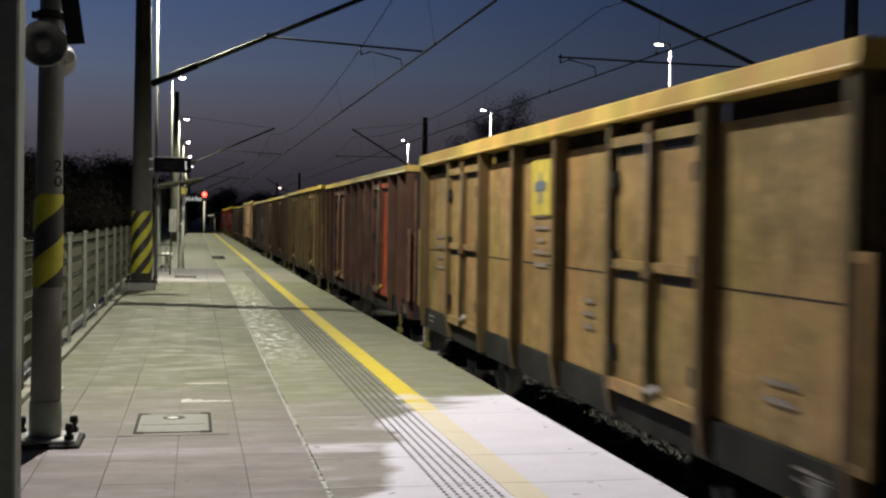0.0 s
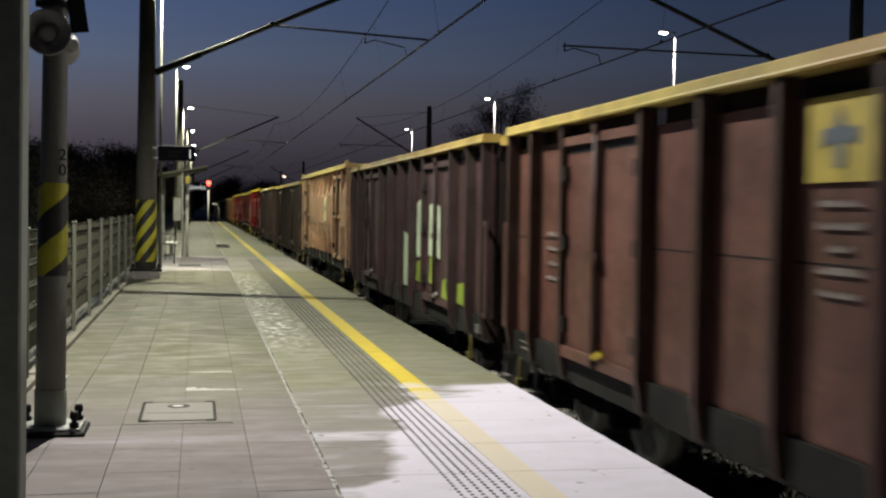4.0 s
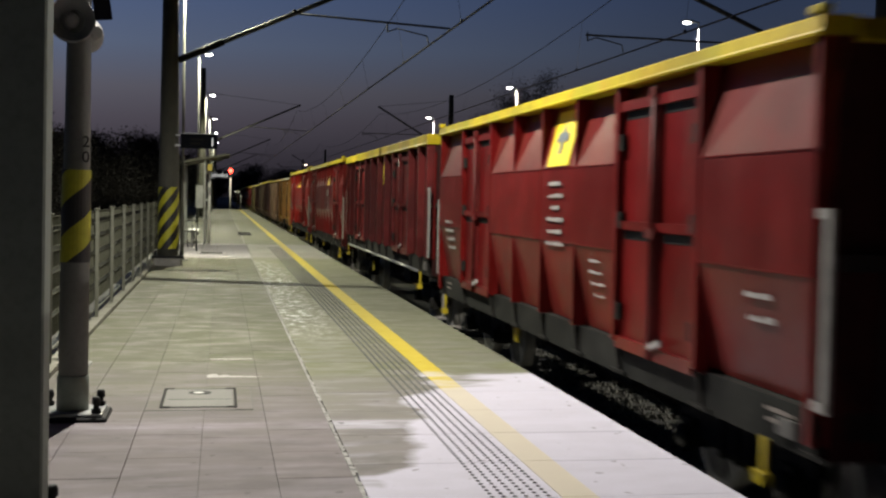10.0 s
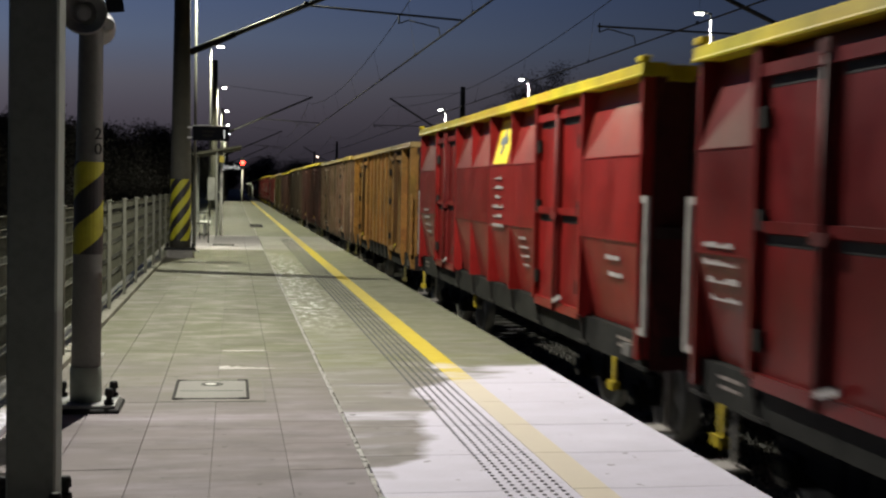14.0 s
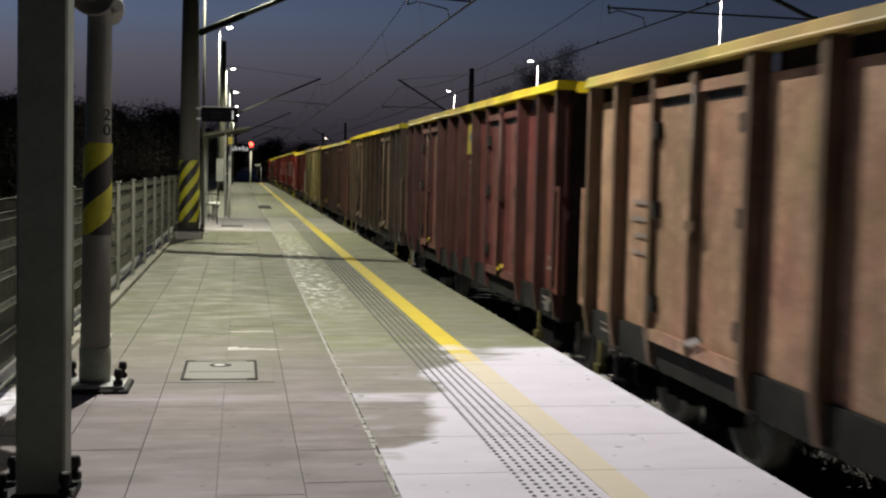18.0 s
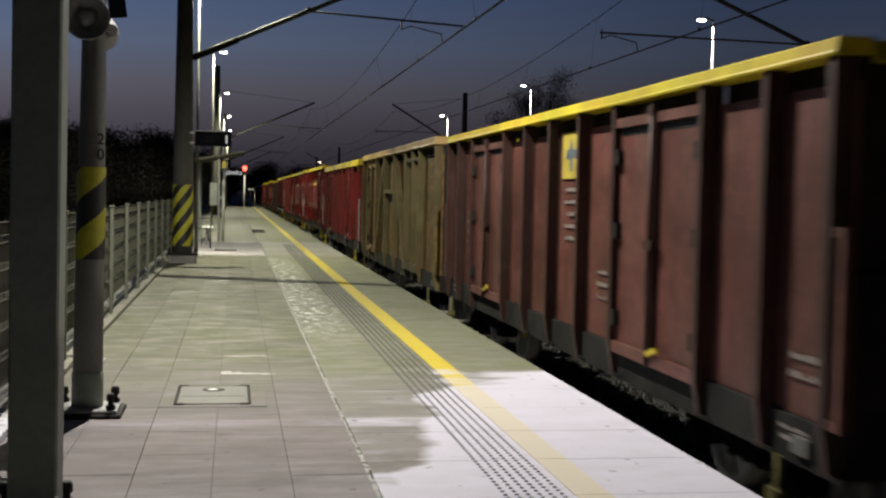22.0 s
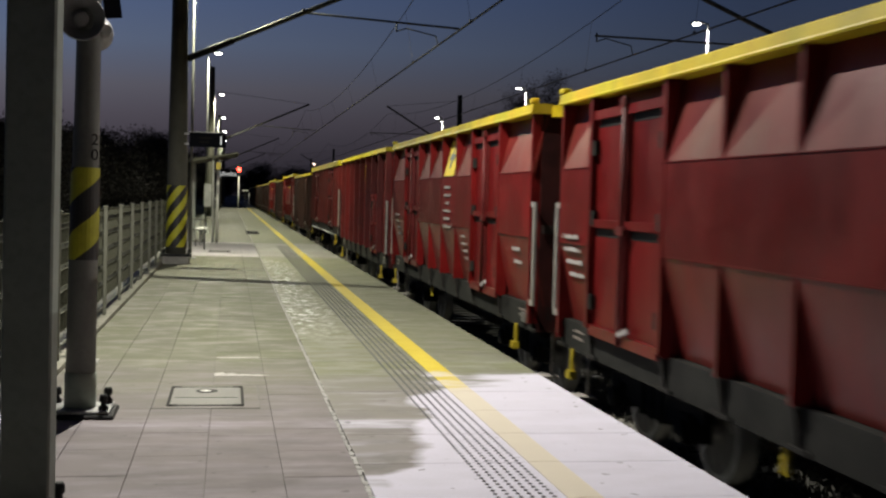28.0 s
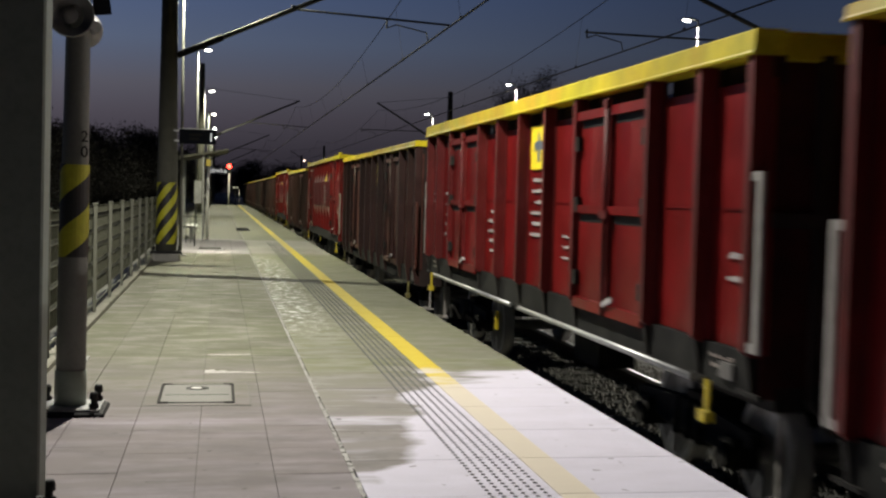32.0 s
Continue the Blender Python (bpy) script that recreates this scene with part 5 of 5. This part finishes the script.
        lines(nb - 1, (0.34, 0.40, 0.36, 0.30, 0.38, 0.32), foot + 1.38, 0.19)
    if plate:
        for yy in (edges[0] + 0.55, edges[-1] - 0.6):
            groups.append((yy, (0.40, 0.34), foot - 0.10, 0.07, -1.352))
    for yc, widths, z, step, f in groups:
        for j, w in enumerate(widths):
            bm = bmesh.new()
            yb = yc + w / 2
            base, tall, steps = z - j * step, 0.044 if step > 0.11 else 0.030, [yc - w / 2]
            if faceted and foot < base < foot + 0.36 * H:
                f = BAND + 0.17 * (1 - (base - foot) / (0.36 * H))
            while steps[-1] < yb - 0.02:
                steps.append(min(yb, steps[-1] + rng.choice((0.02, 0.05, 0.07, 0.09))))
            add_prism(bm, [(steps[0], base)] + [(yy, base + tall * rng.choice((0.95, 0.75, 1.0, 0.3))) for yy in steps] + [(yb, base)], "x", f - 0.019, f - 0.0145)
            part("lettering_bar", bm, M_text if plate == "new" and base > foot else M_textold, e, "unreadable white stencil")
    if extra == "tag":
        for a, b, z0, z1, mat, look_of in (
                (5.85, 7.25, 0.02, 0.93, M_graf, "white sprayed bar"), (5.38, 5.75, 0.60, 1.46, M_graf, "white sprayed bar"), (4.65, 5.22, 0.60, 1.46, M_graf, "white sprayed bar"),
                (4.22, 4.60, 0.02, 1.0, M_graf, "white sprayed bar"), (2.85, 3.75, 0.62, 1.42, M_graf, "white sprayed bar"), (4.65, 5.22, 0.14, 0.47, M_spray_green, "green sprayed block"),
                (5.38, 5.75, 0.14, 0.47, M_spray_green, "green sprayed block"), (3.2, 3.7, 0.25, 0.6, M_spray_green, "green sprayed block"), (1.12, 1.95, 0.02, 0.31, M_spray_green, "green sprayed block"),
                (2.12, 2.7, 0.06, 0.31, M_spray_green, "green sprayed block")):
            on = -1.392 if 2.05 < a < 4.1 else PANEL
            bm = bmesh.new()
            lean = rng.uniform(-0.05, 0.05)
            add_prism(bm, [(y0 + a, foot + z0), (y0 + b, foot + z0 + lean), (y0 + b - 0.04, foot + z1), (y0 + (a + b) / 2, foot + z1 + 0.05), (y0 + a + 0.03, foot + z1 - lean)], "x", on - 0.019, on - 0.0145)
            part("graffiti", bm, mat, e, look_of)
    return e


M_spray_green = worn("green_spray_paint", (0.30, 0.42, 0.05), dark=0.7, scale=3.0, rough=0.5)
M_lever_old = worn("lever_faded_yellow", (0.120, 0.105, 0.024), dark=0.5, scale=5.0, rough=0.6)
M_plate_pale = worn("plate_pale", (0.52, 0.47, 0.27), dark=0.7, scale=4.0, rough=0.6)
P_BRACE = wagon_paint("paint_olive_frame", (0.112, 0.094, 0.040), 0.5, 0.3)
P_ORANGE = wagon_paint("paint_fresh_orange", (0.46, 0.070, 0.014), 0.2, 0.1)
M_graf = worn("spray_paint", (0.62, 0.74, 0.52), dark=0.8, scale=3.0, rough=0.5)
spun, train = [], []
for k, w in enumerate(WAGONS):
    train.append((wagon(k, *w), (B[k] + B[k + 1]) / 2))

# ---- pieces of the platform ----
platform = bpy.data.objects["platform_base"]
pavement = thing("pavement", "grey concrete paving tiles, damp and lightly frosted", "paving", kind="structure")
COLS = [-1.60, -1.10, -0.61, -0.12, 0.37, 0.86]
ROW = 0.8


def slab_mesh(name, w, d, mat, seed, gap=0.0017):
    bm = bmesh.new()
    add_box(bm, gap, w - gap, gap, d - gap, -0.08, 0.0)
    bmesh.ops.bevel(bm, geom=[e for e in bm.edges if all(v.co.z > -0.01 for v in e.verts)], offset=0.003, segments=1, affect="EDGES")
    me = bpy.data.meshes.new(name)
    bm.to_mesh(me)
    bm.free()
    me.materials.append(mat)
    return me


tile_me = [slab_mesh("tile", COLS[c + 1] - COLS[c], ROW, M_tile, c) for c in range(5)]
rng = random.Random(8)
far_bm = bmesh.new()
for c in range(5):
    off = (0.0, 0.35, 0.12, 0.0, 0.25)[c]
    y = 1.0 + off
    while y < 120:
        if y < 36:
            z = rng.uniform(-0.0015, 0.0015)
            child("tile", tile_me[c], pavement, pose(COLS[c], y, z, rng.uniform(-0.08, 0.08), rng.uniform(-0.08, 0.08), 0))
        else:
            add_box(far_bm, COLS[c] + 0.004, COLS[c + 1] - 0.004, y + 0.004, y + ROW - 0.004, -0.08, rng.uniform(-0.001, 0.001))
        y += ROW
add_box(far_bm, COLS[0], COLS[-1], 120.9, P1, -0.08, 0.0)
add_box(far_bm, COLS[0], COLS[-1], P0, 0.99, -0.08, 0.0)
tagged(part("far_tiles", far_bm, M_tile, pavement), kind="stuff")
bed = box_part("tile_bed", (LEFT, JOINT, P0, P1, -0.089, -0.012), M_bed, pavement)

edging = thing("platform_edge", "pale concrete platform edge slabs, frosted near the camera", "platform edge", kind="structure")
slab = slab_mesh("edge_slab", EDGE - JOINT - 0.03, 1.0, M_edge, 0, 0.003)
for i in range(int(P0), int(P1)):
    child("edge_slab", slab, edging, pose(JOINT + 0.03, i, rng.uniform(-0.001, 0.001)))
bm = bmesh.new()
add_box(bm, JOINT + 0.002, JOINT + 0.028, 30.0, P1, -0.085, 0.001)
add_box(bm, JOINT + 0.002, JOINT + 0.028, P0, 4.0, -0.085, 0.001)
y = 4.0
while y < 30.0:
    d = min(rng.uniform(0.03, 0.11), 30.0 - y)
    add_box(bm, JOINT + 0.002 - rng.uniform(0, 0.006), JOINT + 0.030 + rng.uniform(-0.014, 0.007), y, y + d, -0.085, rng.uniform(-0.002, 0.004))
    y += d
part("joint_strip", bm, M_joint, edging, "pale mortar joint")
bm = bmesh.new()
for i in range(int(P0), int(P1)):
    add_box(bm, 2.06, 2.285, i + 0.004, i + 0.996, -0.01, 0.0045)
tagged(part("warning_line", bm, M_line, edging, "yellow painted warning line, pale with frost close by"), kind="stuff")
bm = bmesh.new()
for i in range(4, 42):
    for r in range(12):
        for c in range(6):
            x, y = 1.635 + c * 0.0705, i + 0.042 + r * 0.0833
            v = [bm.verts.new((x + 0.017 * math.cos(a), y + 0.017 * math.sin(a), 0.0015)) for a in [q * math.pi / 3 for q in range(6)]]
            w = [bm.verts.new((x + 0.011 * math.cos(a), y + 0.011 * math.sin(a), 0.0065)) for a in [q * math.pi / 3 for q in range(6)]]
            bm.faces.new(w)
            for q in range(6):
                bm.faces.new((v[q], v[(q + 1) % 6], w[(q + 1) % 6], w[q]))
tagged(part("tactile_studs", bm, M_bump, edging, "rows of dark raised guidance studs"), kind="stuff")
kerb = thing("back_kerb", "pale concrete kerb under the fence", "kerb", kind="structure")
kb = box_part("kerb_stone", (LEFT - 0.20, LEFT - 0.004, 0.004, 0.996, -0.25, 0.055), M_backkerb, kerb, bevel=0.01)
kb.matrix_basis = pose(0, int(P0), 0)
for i in range(int(P0) + 1, int(P1)):
    again(kb, kerb, pose(0, i, rng.uniform(-0.003, 0.003)))


# ---- movement ----
def gone(t):
    """How far the train has come at t seconds."""
    return float(np.interp(t, GLIDE_T, GLIDE_S))


def motions():
    for e, c in train:
        walk(e, [(t, pose(TRACK, c - s, RAIL_Z)) for t, s in TRAIN])
    for ws, ya, c in spun:
        frames = [f for f in range(0, 961) if -4.0 < c - gone(f / FPS) < 26.0]
        if not frames:
            continue
        rows, start = [], gone(frames[0] / FPS)
        if frames[0] > 0:
            rows.append((0.0, pose(0, ya, 0.46)))
        for f in frames:
            rows.append((f / FPS, pose(0, ya, 0.46, math.degrees((gone(f / FPS) - start) / 0.46))))
        if frames[-1] < 960:
            rows.append((32.0, rows[-1][1]))
        walk(ws, rows)


GLIDE_T, GLIDE_S = [t for t, _ in TRAIN], [s for _, s in TRAIN]
motions()
